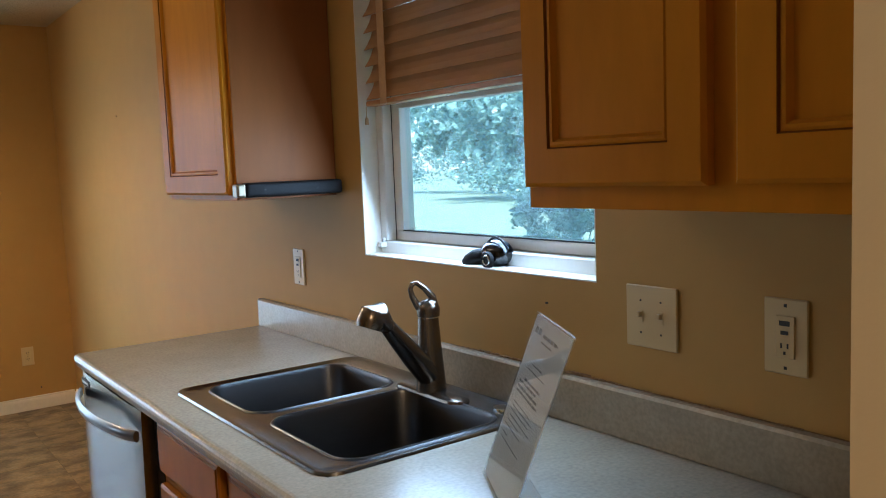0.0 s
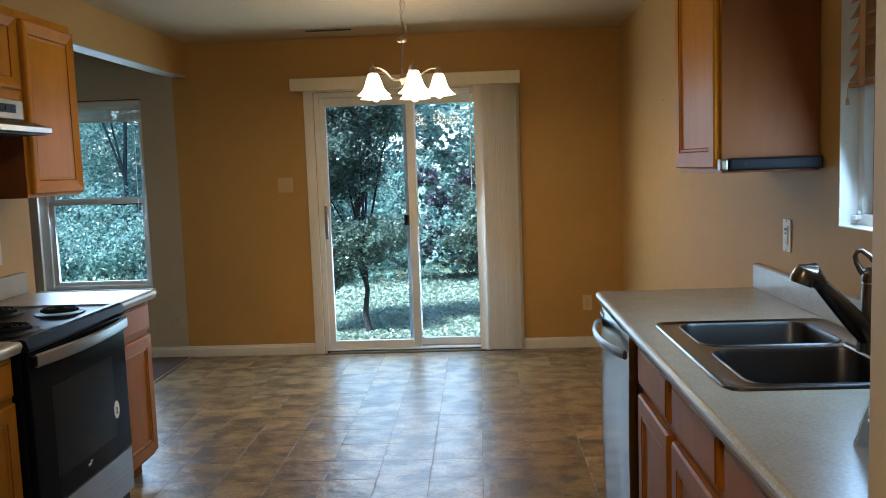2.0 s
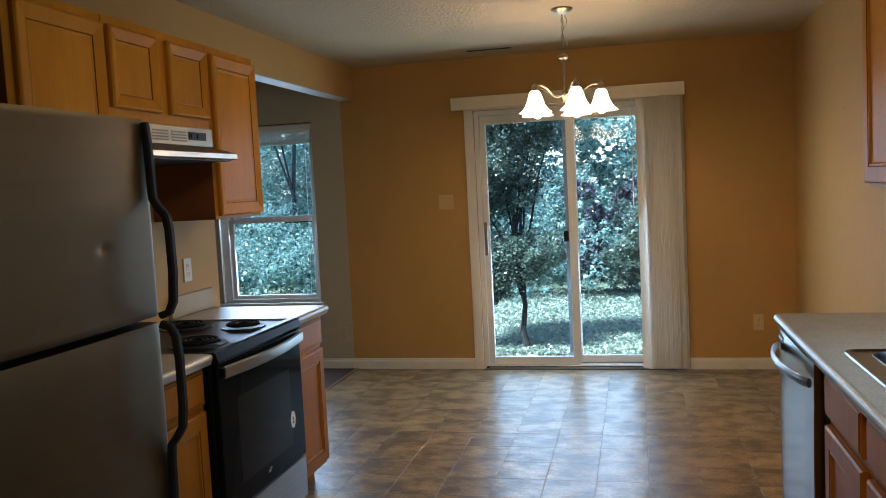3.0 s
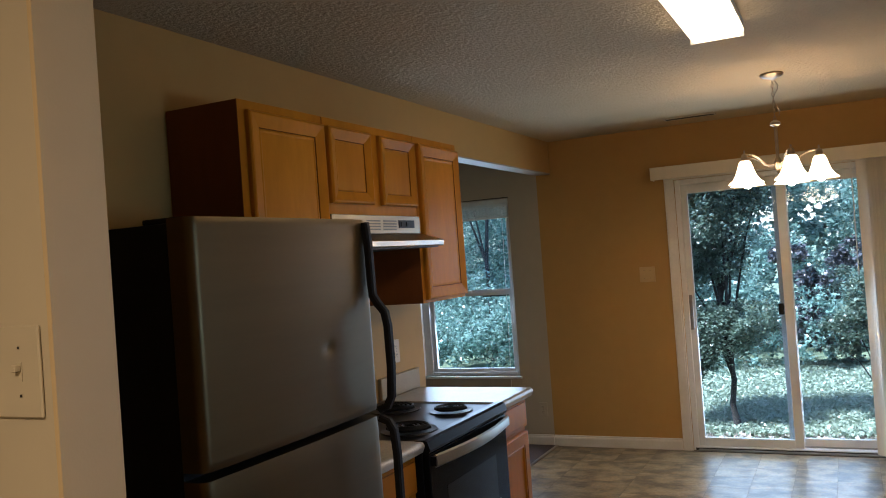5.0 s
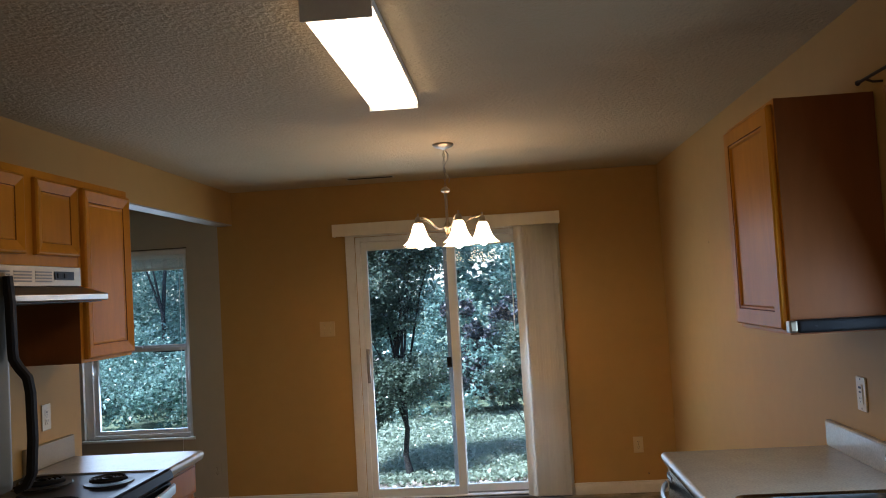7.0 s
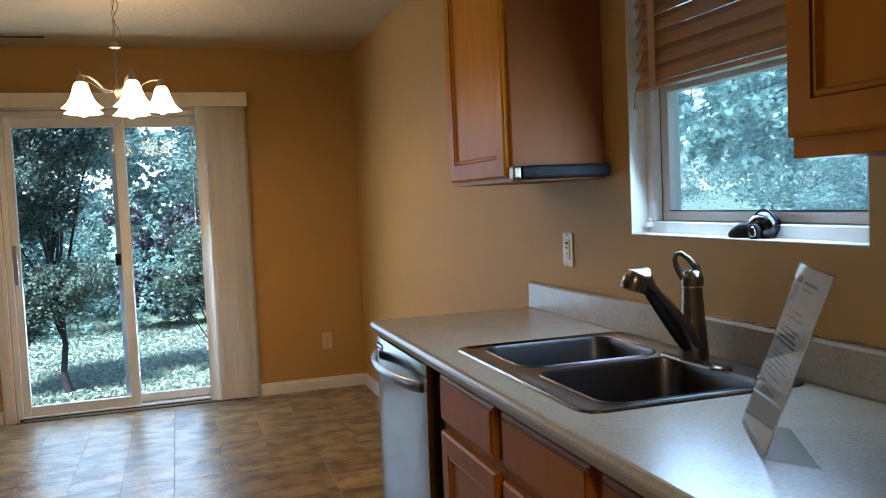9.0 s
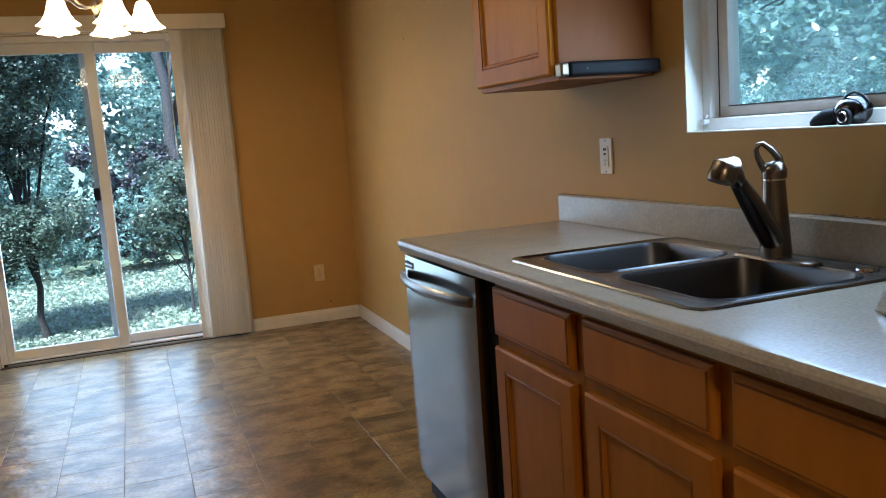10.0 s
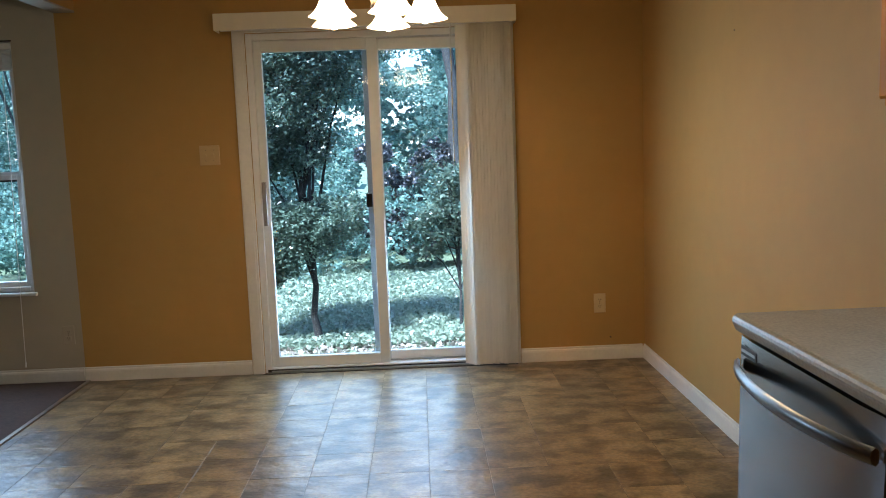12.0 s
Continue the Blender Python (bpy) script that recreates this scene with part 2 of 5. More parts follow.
def lathe(bm, x, y, profile, sides=20, flute=0.0, lobes=6):
    """A turned form about a vertical axis from (radius, z) pairs; flute waves its rim."""
    rings = []
    for r, z in profile:
        rings.append([bm.verts.new((x + r * math.cos(a), y + r * math.sin(a), z)) for a in (2 * math.pi * k / sides for k in range(sides))])
    for r, s in zip(rings, rings[1:]):
        for k in range(sides):
            bm.faces.new((r[k], r[(k + 1) % sides], s[(k + 1) % sides], s[k]))
    return rings


def sheet(bm, origin, u, v, n, w, h, rings):
    """A panel w by h on a plane, built of nested rectangles (inset, height above the plane), closed at the middle and behind."""
    o, u, v, n = Vector(origin), Vector(u), Vector(v), Vector(n)
    loops = []
    for inset, rise in rings:
        loops.append([bm.verts.new(o + u * a + v * b + n * rise) for a, b in ((inset, inset), (w - inset, inset), (w - inset, h - inset), (inset, h - inset))])
    for r, s in zip(loops, loops[1:]):
        for k in range(4):
            bm.faces.new((r[k], r[(k + 1) % 4], s[(k + 1) % 4], s[k]))
    bm.faces.new(loops[0])
    bm.faces.new(loops[-1])
    return bm


DOOR = [(0, 0), (0, 0.015), (0.005, 0.0205), (0.010, 0.022), (0.055, 0.0125), (0.0575, 0.0085), (0.061, 0.0105), (0.066, 0.0105), (0.070, 0.009)]
FLAT_DOOR = [(0, 0), (0, 0.014), (0.006, 0.0195), (0.056, 0.0200), (0.0585, 0.016), (0.062, 0.018), (0.066, 0.018), (0.071, 0.010), (0.075, 0.010)]
DRAWER = [(0, 0), (0, 0.013), (0.006, 0.017), (0.011, 0.017), (0.014, 0.020)]
SMALL = [(0, 0), (0, 0.015), (0.005, 0.0205), (0.010, 0.022), (0.048, 0.0115), (0.0505, 0.0075), (0.054, 0.0095), (0.060, 0.0085)]


def cabinet(name, side, y0, y1, z0, z1, depth, label, fronts, toe=0.0, group="", wall_x=0.0):
    """A framed cabinet against a wall. side -1: its doors face -x; +1: they face +x. fronts: (kind, y0, y1, z0, z1)."""
    s = side
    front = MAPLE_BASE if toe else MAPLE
    xw, xf = wall_x, wall_x + s * depth
    th = thing(name, wall_x + s * depth / 2, (y0 + y1) / 2, z0, label, "cabinet", group)
    lo, hi = sorted((xw + s * 0.003, xf - s * (0.0008 if toe == 0 else 0.019)))
    top = z1 if toe == 0 else 0.70
    part("body", boxes((lo, hi, y0 - (0 if toe else 0.001), y1 + (0 if toe else 0.001), z0 + toe, top), bevel=0.0006), MAPLE_SIDE, th, "brown laminate carcass sides")
    lo, hi = sorted((xf - s * 0.0185, xf))
    opens = [(f[1] + 0.012, f[2] - 0.012, f[3] + 0.012, f[4] - 0.012) for f in fronts]
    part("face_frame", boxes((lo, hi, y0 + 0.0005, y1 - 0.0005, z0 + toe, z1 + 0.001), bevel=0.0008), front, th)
    if toe:
        lo, hi = sorted((xw + s * 0.01, xf - s * 0.075))
        part("toe_kick", boxes((lo, hi, y0, y1, z0, z0 + toe - 0.001)), MAPLE_DARK, th, "dark recessed toe kick")
    for kind, a, b, c, d in fronts:
        bm = bmesh.new()
        rings = {"door": DOOR if s > 0 and not toe else FLAT_DOOR, "drawer_front": DRAWER, "small": SMALL}[kind]
        sheet(bm, (xf + s * 0.0015, a, c), (0, 1, 0), (0, 0, 1), (s, 0, 0), b - a, d - c, rings)
        bm.faces.ensure_lookup_table()
        for i, f in enumerate(bm.faces):
            if i // 4 in {"door": (4,) if s > 0 and not toe else (3,), "small": (4,), "drawer_front": (3,)}[kind] and len(f.verts) == 4:
                f.material_index = 1
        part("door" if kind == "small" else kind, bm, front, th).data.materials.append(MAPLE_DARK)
    return th


CH = 2.44
# ---- the rooms ----
wall("wall_north_kitchen", "x", -3.42, 0.0, 0.0, 0.15, 0, CH, [(-2.335, -0.80, 0.0, 2.03)], TAN)
wall("wall_north_living", "x", -7.6, -3.42, 0.0, 0.15, 0, CH, [(-4.56, -3.68, 0.56, 2.03)], GREY)
wall("wall_east", "y", -5.57, 0.15, 0.0, 0.15, 0, CH, [(-4.69, -3.81, 1.215, 2.12)], TAN)
wall("wall_west", "y", -5.57, -2.39, -3.42, -3.30, 0, CH, [], TAN)
structure("header_west", boxes((-3.42, -3.30, -2.39, -0.001, 2.190, CH)), TAN)
structure("header_trim", boxes((-3.421, -3.299, -2.385, -0.002, 2.180, 2.190), bevel=0.002), mat("grey_beige_bead", (0.36, 0.32, 0.24), 0.6, 0, (0.33, 0.29, 0.22), 8))
wall("wall_entry", "x", -2.094, 0.15, -5.70, -5.57, 0, CH, [(-2.094, -0.7125, 0.0, 2.30)], TAN)
wall("wall_entry_west", "x", -3.42, -2.094, -5.655, -5.57, 0, CH, [], TAN)
structure("wall_entry_hall_face", boxes((-3.5, -2.094, -5.668, -5.656, 0, CH), (-0.7214, 1.2, -5.7035, -5.7005, 0, CH), (-2.094, -0.7214, -5.7035, -5.7005, 2.30, CH)), HALL)
wall("wall_hall_south", "x", -3.6, 1.3, -8.6, -8.5, 0, CH, [], HALL)
wall("wall_hall_east", "y", -8.5, -5.72, 1.2, 1.3, 0, CH, [], HALL)
wall("wall_hall_west", "y", -8.5, -5.67, -3.6, -3.5, 0, CH, [], HALL)
wall("wall_living_south", "x", -7.6, -3.62, -5.70, -5.58, 0, CH, [], GREY)
wall("wall_living_west", "y", -5.58, 0.15, -7.7, -7.6, 0, CH, [], GREY)
structure("ceiling", boxes((-7.7, 1.3, -8.6, 0.15, CH, CH + 0.12)), CEIL)
structure("floor_base", boxes((-3.40, 0.0, -5.70, 0.15, -0.12, -0.002), (-3.6, 1.3, -8.6, -5.70, -0.12, -0.002)), GROUT)
structure("living_floor", boxes((-7.6, -3.405, -5.6, 0.0, -0.12, 0.006)), CARPET)
JAMB = mat("tan_jamb_paint", (0.52, 0.40, 0.21), 0.6, 0, (0.55, 0.425, 0.23), 1.5, bump=0.1, bump_scale=220, fine=0.02)
bm = bmesh.new()
for ring_ in (((-0.7127, -5.5665), (-0.7145, -5.5665), (-0.7222, -5.7002), (-0.7127, -5.7002)), ((-2.0938, -5.5675), (-2.0910, -5.5675), (-2.0860, -5.6555), (-2.0860, -5.6680), (-2.0938, -5.6680))):
    ends = [[bm.verts.new((x, y, z)) for x, y in ring_] for z in (0, 2.30)]
    for k in range(len(ring_)):
        bm.faces.new((ends[0][k - 1], ends[0][k], ends[1][k], ends[1][k - 1]))
    bm.faces.new(ends[0])
    bm.faces.new(ends[1])
structure("entry_jamb_lining", bm, JAMB)
structure("trim", boxes((-0.7255, -0.7212, -5.7065, -5.7005, 0, 2.30), bevel=0.001), mat("worn_brown_corner", (0.20, 0.13, 0.07), 0.7, 0, (0.32, 0.22, 0.12), 14))
structure("floor_threshold", boxes((-3.415, -3.385, -2.39, -0.001, 0.0, 0.008), bevel=0.003), BRASS)


def skirting(name, axis, a0, a1, at, out):
    """A moulded skirting board along a wall; out is the way it faces."""
    prof = [(0.001, 0), (0.014, 0), (0.014, 0.060), (0.011, 0.070), (0.007, 0.074), (0.006, 0.084), (0.001, 0.086)]
    bm = bmesh.new()
    ends = []
    for a in (a0, a1):
        ends.append([bm.verts.new((a, at + out * d, z + 0.001) if axis == "x" else (at + out * d, a, z + 0.001)) for d, z in prof])
    n = len(prof)
    for k in range(n):
        bm.faces.new((ends[0][k], ends[0][(k + 1) % n], ends[1][(k + 1) % n], ends[1][k]))
    bm.faces.new(ends[0])
    bm.faces.new(ends[1])
    return structure(name, bm, WHITE)


skirting("baseboard", "x", -3.42, -2.412, 0, -1)
skirting("baseboard", "x", -0.765, -0.015, 0, -1)
skirting("baseboard", "y", -3.08, -0.001, 0, -1)
skirting("baseboard", "x", -7.59, -3.424, 0, -1)

# ---- cabinets and worktops ----
CT = 0.924
UP = "wooden kitchen wall cabinets"
LOW = "wooden kitchen base cabinets"
cabinet("wall_cabinet", -1, -3.67, -3.13, 1.385, 2.13, 0.31, "honey maple wall cabinet with brown side beside the window", [("door", -3.655, -3.14, 1.40, 2.115)], group=UP)
cabinet("wall_cabinet", -1, -5.565, -4.845, 1.385, 2.13, 0.31, "honey maple two-door wall cabinet above the light switches", [("door", -5.185, -4.852, 1.418, 2.115), ("door", -5.555, -5.225, 1.42, 2.115)], group=UP)
cabinet("wall_cabinet", 1, -4.19, -3.70, 1.365, 2.145, 0.315, "honey maple tall wall cabinet beside the refrigerator top", [("door", -4.155, -3.71, 1.38, 2.112)], group=UP, wall_x=-3.30)
cabinet("wall_cabinet", 1, -3.695, -2.957, 1.77, 2.145, 0.315, "honey maple short two-door wall cabinet above the range hood", [("small", -3.68, -3.365, 1.812, 2.112), ("small", -3.29, -2.975, 1.812, 2.112)], group=UP, wall_x=-3.30)
cabinet("wall_cabinet", 1, -2.955, -2.485, 1.365, 2.145, 0.315, "honey maple tall wall cabinet at the open wall end", [("door", -2.93, -2.495, 1.38, 2.112)], group=UP, wall_x=-3.30)
cabinet("base_cabinet", -1, -4.213, -3.765, 0.0, 0.883, 0.585, "maple base cabinet with drawer and door beside the dishwasher", [("drawer_front", -4.190, -3.784, 0.733, 0.860), ("door", -4.190, -3.784, 0.12, 0.702)], toe=0.10, group=LOW)
cabinet("base_cabinet", -1, -5.116, -4.215, 0.0, 0.883, 0.585, "maple two-door sink base cabinet with false drawers", [("drawer_front", -4.658, -4.240, 0.733, 0.860), ("door", -4.658, -4.240, 0.12, 0.702), ("drawer_front", -5.105, -4.702, 0.733, 0.860), ("door", -5.105, -4.702, 0.12, 0.702)], toe=0.10, group=LOW)
cabinet("base_cabinet", -1, -5.56, -5.118, 0.0, 0.883, 0.585, "maple base cabinet with drawer against the entry wall", [("drawer_front", -5.545, -5.130, 0.733, 0.860), ("door", -5.545, -5.130, 0.12, 0.702)], toe=0.10, group=LOW)
cabinet("base_cabinet", 1, -2.895, -2.515, 0.0, 0.865, 0.60, "maple narrow base cabinet beside the range", [("drawer_front", -2.885, -2.525, 0.715, 0.848), ("door", -2.885, -2.525, 0.12, 0.690)], toe=0.10, group=LOW, wall_x=-3.30)
cabinet("base_cabinet", 1, -4.19, -3.675, 0.0, 0.865, 0.60, "maple base cabinet between refrigerator and range", [("drawer_front", -4.18, -3.69, 0.715, 0.845), ("door", -4.18, -3.69, 0.12, 0.690)], toe=0.10, group=LOW, wall_x=-3.30)


def extrude_profile(bm, prof, y0, y1):
    """A prism along y from (x, z) pairs."""
    ends = [[bm.verts.new((x, y, z)) for x, z in prof] for y in (y0, y1)]
    n = len(prof)
    for k in range(n):
        bm.faces.new((ends[0][k], ends[0][(k + 1) % n], ends[1][(k + 1) % n], ends[1][k]))
    bm.faces.new(ends[0])
    bm.faces.new(ends[1])
    return bm


def nose(xb, xf, z0, z1, r=0.016):
    """The profile of a worktop's front strip with a rounded nose at xf."""
    s = 1 if xf > xb else -1
    pts = [(xb, z0), (xf - s * r * 0.6, z0)]
    for k in range(6):
        a = radians(-30 + 24 * k)
        pts.append((xf - s * r + s * r * math.cos(a), z1 - r + r * math.sin(a)))
    pts.append((xb, z1))
    return pts


# worktops
wt = thing("worktop", -0.32, -4.33, CT - 0.04, "speckled beige laminate worktop with rounded front edge", "worktop")
bm = extrude_profile(bmesh.new(), nose(-0.545, -0.638, CT - 0.040, CT), -5.566, -3.10)
box(bm, -0.545, -0.050, -3.79, -3.10, CT - 0.036, CT)
box(bm, -0.545, -0.050, -5.566, -4.56, CT - 0.036, CT)
box(bm, -0.050, -0.002, -5.566, -3.10, CT - 0.036, CT)
part("top", bm, COUNTER, wt)
bm = extrude_profile(bmesh.new(), [(-0.002, CT + 0.001), (-0.024, CT + 0.001), (-0.024, CT + 0.090), (-0.020, CT + 0.096), (-0.002, CT + 0.096)], -5.566, -3.10)
part("backsplash", bm, COUNTER, wt)
bm = bmesh.new()
random.seed(4)
y = -4.20
while y > -5.25:
    w = random.uniform(0.015, 0.05)
    d = random.uniform(0.001, 0.0025) * (1.6 if -4.65 < y < -4.3 else 0.7)
    stained = -4.72 < y < -4.28
    if stained:
        w *= 0.45
    box(bm, -0.003 - d, -0.0005, y - w, y, CT + 0.0962, CT + 0.0966 + (random.uniform(0.002, 0.006) if stained else d * 1.2), 0.0008)
    y -= w
part("caulk_stain", bm, mat("dark_caulk_grime", (0.19, 0.10, 0.04), 0.8, 0, (0.32, 0.20, 0.09), 60), wt, "dark brown stained caulk line")

CL = 0.898
wl = thing("worktop", -2.97, -2.69, CL - 0.04, "beige laminate worktop end beside the range", "worktop")
part("top", extrude_profile(bmesh.new(), nose(-3.298, -2.650, CL - 0.040, CL), -2.895, -2.495), COUNTER, wl)
part("backsplash", boxes((-3.298, -3.278, -2.895, -2.495, CL + 0.001, CL + 0.105), bevel=0.003), BEIGE_LAM, wl)
ws = thing("worktop", -2.97, -3.93, CL - 0.04, "beige laminate worktop strip between refrigerator and range", "worktop")
part("top", extrude_profile(bmesh.new(), nose(-3.298, -2.650, CL - 0.040, CL), -4.19, -3.672), COUNTER, ws)
part("backsplash", boxes((-3.298, -3.278, -4.19, -3.672, CL + 0.001, CL + 0.105), bevel=0.003), BEIGE_LAM, ws)


# sink
def round_rect(x0, x1, y0, y1, r, n=6):
    pts = []
    for cx, cy, a0 in ((x1 - r, y1 - r, 0), (x0 + r, y1 - r, 90), (x0 + r, y0 + r, 180), (x1 - r, y0 + r, 270)):
        pts += [(cx + r * math.cos(radians(a0 + 90 * k / n)), cy + r * math.sin(radians(a0 + 90 * k / n))) for k in range(n + 1)]
    return pts


def ring(bm, pts, z):
    return [bm.verts.new((x, y, z)) for x, y in pts]


def bridge(bm, a, b):
    for k in range(len(a)):
        bm.faces.new((a[k], a[(k + 1) % len(a)], b[(k + 1) % len(b)], b[k]))


SX0, SX1, SY0, SY1 = -0.557, -0.028, -4.568, -3.780
sink = thing("sink", -0.3, -4.18, CT, "double-bowl stainless steel drop-in sink in the worktop", "sink")
bm = bmesh.new()
outer0 = ring(bm, round_rect(SX0, SX1, SY0, SY1, 0.045), CT + 0.0005)
outer1 = ring(bm, round_rect(SX0 + 0.003, SX1 - 0.003, SY0 + 0.003, SY1 - 0.003, 0.042), CT + 0.0055)
outer2 = ring(bm, round_rect(SX0 + 0.012, SX1 - 0.012, SY0 + 0.012, SY1 - 0.012, 0.036), CT + 0.006)
outer3 = ring(bm, round_rect(SX0 + 0.018, SX1 - 0.018, SY0 + 0.018, SY1 - 0.018, 0.032), CT + 0.002)
bridge(bm, outer0, outer1)
bridge(bm, outer1, outer2)
bridge(bm, outer2, outer3)
holes = []
for a, b in ((-4.132, -3.812), (-4.532, -4.170)):
    holes.append(ring(bm, round_rect(-0.495, -0.102, a, b, 0.060), CT + 0.002))
loop_edges = []
for loop in (outer3, *holes):
    loop_edges += [bm.edges.get((loop[k], loop[(k + 1) % len(loop)])) or bm.edges.new((loop[k], loop[(k + 1) % len(loop)])) for k in range(len(loop))]
bmesh.ops.triangle_fill(bm, use_beauty=True, edges=loop_edges, normal=(0, 0, 1))
part("rim", bm, SINKM, sink, "raised steel rim", smooth=True)
for a, b in ((-4.132, -3.812), (-4.532, -4.170)):
    bm = bmesh.new()
    prev = None
    for inset, dz, r in ((0.0, 0.002, 0.060), (0.002, 0.0045, 0.060), (0.006, 0.004, 0.058), (0.010, -0.006, 0.056), (0.016, -0.13, 0.052), (0.022, -0.160, 0.050), (0.045, -0.176, 0.04), (0.10, -0.180, 0.03)):
        cur = ring(bm, round_rect(-0.495 + inset, -0.102 - inset, a + inset, b - inset, max(0.012, r)), CT + dz)
        if prev:
            bridge(bm, prev, cur)
        prev = cur
    bm.faces.new(prev)
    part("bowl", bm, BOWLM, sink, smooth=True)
    bm = bmesh.new()
    rr = lathe(bm, -0.30, (a + b) / 2, [(0.056, CT - 0.1785), (0.052, CT - 0.176), (0.040, CT - 0.178), (0.034, CT - 0.186)], 20)
    bm.faces.new(rr[-1])
    part("drain", bm, CHROME, sink, "round steel drain strainer", smooth=True)
cap = bmesh.new()
rr = lathe(cap, -0.064, -4.47, [(0.024, CT + 0.0025), (0.023, CT + 0.007), (0.014, CT + 0.009)], 20)
cap.faces.new(rr[-1])
part("hole_cover", cap, CHROME, sink, "round chrome hole cover", smooth=True)

# faucet
FX, FY = -0.103, -4.256
fa = thing("faucet", FX, FY, CT + 0.003, "brushed nickel pull-out kitchen faucet behind the sink bowls", "faucet")
bm = bmesh.new()
prev = None
for inset, z in ((0, CT + 0.003), (0.002, CT + 0.009), (0.010, CT + 0.013)):
    cur = ring(bm, round_rect(FX - 0.029 + inset, FX + 0.029 - inset, FY - 0.125 + inset, FY + 0.125 - inset, 0.028 - inset), z)
    if prev:
        bridge(bm, prev, cur)
    prev = cur
bm.faces.new(prev)
part("base_plate", bm, NICKEL, fa, smooth=True)
bm = bmesh.new()
tube(bm, [(FX, FY, CT + 0.010), (FX, FY, CT + 0.05), (FX, FY + 0.001, CT + 0.12), (FX, FY + 0.002, CT + 0.182)], [0.036, 0.033, 0.028, 0.0245], 24)
part("body", bm, NICKEL, fa, smooth=True)
bm = bmesh.new()
HX, HY, HZ = -0.285, -4.330, CT + 0.222
a = Vector((FX, FY, CT + 0.040))
b = Vector((HX, HY, HZ))
tube(bm, [a, a.lerp(b, 0.3), a.lerp(b, 0.6), a.lerp(b, 0.84)], [0.029, 0.0275, 0.0225, 0.0175], 18)
part("spout", bm, NICKEL, fa, smooth=True)
bm = bmesh.new()
d = (b - a).normalized()
tube(bm, [a.lerp(b, 0.82), a.lerp(b, 0.88), b + Vector((-0.002, 0, 0.004)), b + Vector((-0.014, 0, 0.002)), b + Vector((-0.022, 0, -0.014)), b + Vector((-0.026, 0, -0.024))], [0.015, 0.019, 0.027, 0.030, 0.030, 0.027], 20)
part("spray_head", bm, NICKEL, fa, "rounded pull-out spray head", smooth=True)
bm = bmesh.new()
tube(bm, [(FX, FY, CT + 0.184), (FX, FY, CT + 0.187)], [0.0255, 0.0255], 24)
part("collar", bm, CHROME, fa, smooth=True)
bm = bmesh.new()
tube(bm, [(FX, FY, CT + 0.188), (FX, FY, CT + 0.203), (FX - 0.002, FY + 0.001, CT + 0.216), (FX - 0.004, FY + 0.002, CT + 0.225)], [0.0265, 0.0275, 0.024, 0.012], 20)
part("handle_hub", bm, NICKEL, fa, smooth=True)
bm = bmesh.new()
loop = [(0.015, 0.198), (0.029, 0.216), (0.040, 0.236), (0.044, 0.252), (0.039, 0.264), (0.027, 0.266), (0.007, 0.252), (-0.011, 0.232), (-0.018, 0.205)]
tube(bm, [(FX - 0.88 * a_, FY + 0.30 * a_, CT + z) for a_, z in loop], [0.010, 0.0085, 0.007, 0.006, 0.006, 0.006, 0.007, 0.009, 0.010], 10)
part("lever", bm, NICKEL, fa, "open loop lever handle", smooth=True)

# sign holder
sg = thing("sign_holder", -0.40, -4.85, CT, "clear acrylic slanted sign holder with a printed white sheet", "sign holder")
P1, P2, LEAN, RISE = Vector((-0.336, -4.733, CT + 0.003)), Vector((-0.440, -4.918, CT + 0.003)), Vector((0.052, -0.093, 0)), 0.285
EDGE = P2 - P1
UPV = LEAN + Vector((0, 0, RISE))
NRM = EDGE.cross(UPV).normalized()
if NRM.x > 0:
    NRM = -NRM


def slab(bm, o, u, v, n, t):
    vs = [bm.verts.new(o + u * i + v * j + n * k * t) for k in (0, 1) for i, j in ((0, 0), (1, 0), (1, 1), (0, 1))]
    for q in ((0, 1, 2, 3), (4, 5, 6, 7), (0, 1, 5, 4), (1, 2, 6, 5), (2, 3, 7, 6), (3, 0, 4, 7)):
        bm.faces.new([vs[i] for i in q])
    return bm


part("front_sheet", slab(bmesh.new(), P1, EDGE, UPV, NRM, 0.0015), ACRYL, sg, "clear acrylic")
part("back_sheet", slab(bmesh.new(), P1 - NRM * 0.0035, EDGE, UPV, NRM, 0.0015), ACRYL, sg, "clear acrylic")
part("top_fold", slab(bmesh.new(), P1 + UPV - NRM * 0.0035, EDGE, UPV * 0.004, NRM, 0.005), ACRYL, sg, "clear acrylic")
foot = LEAN.normalized() * 0.085
part("foot", slab(bmesh.new(), P1 - Vector((0, 0, 0.002)), EDGE, foot, Vector((0, 0, 1)), 0.0025), ACRYL, sg, "clear acrylic")
bm = slab(bmesh.new(), P1 - NRM * 0.0018 + EDGE * 0.01 + UPV * 0.02, EDGE * 0.98, UPV * 0.97, NRM, 0.0012)
sheet_ob = part("paper", bm, WHITE, sg, "white printed sheet")
bm = bmesh.new()
random.seed(11)
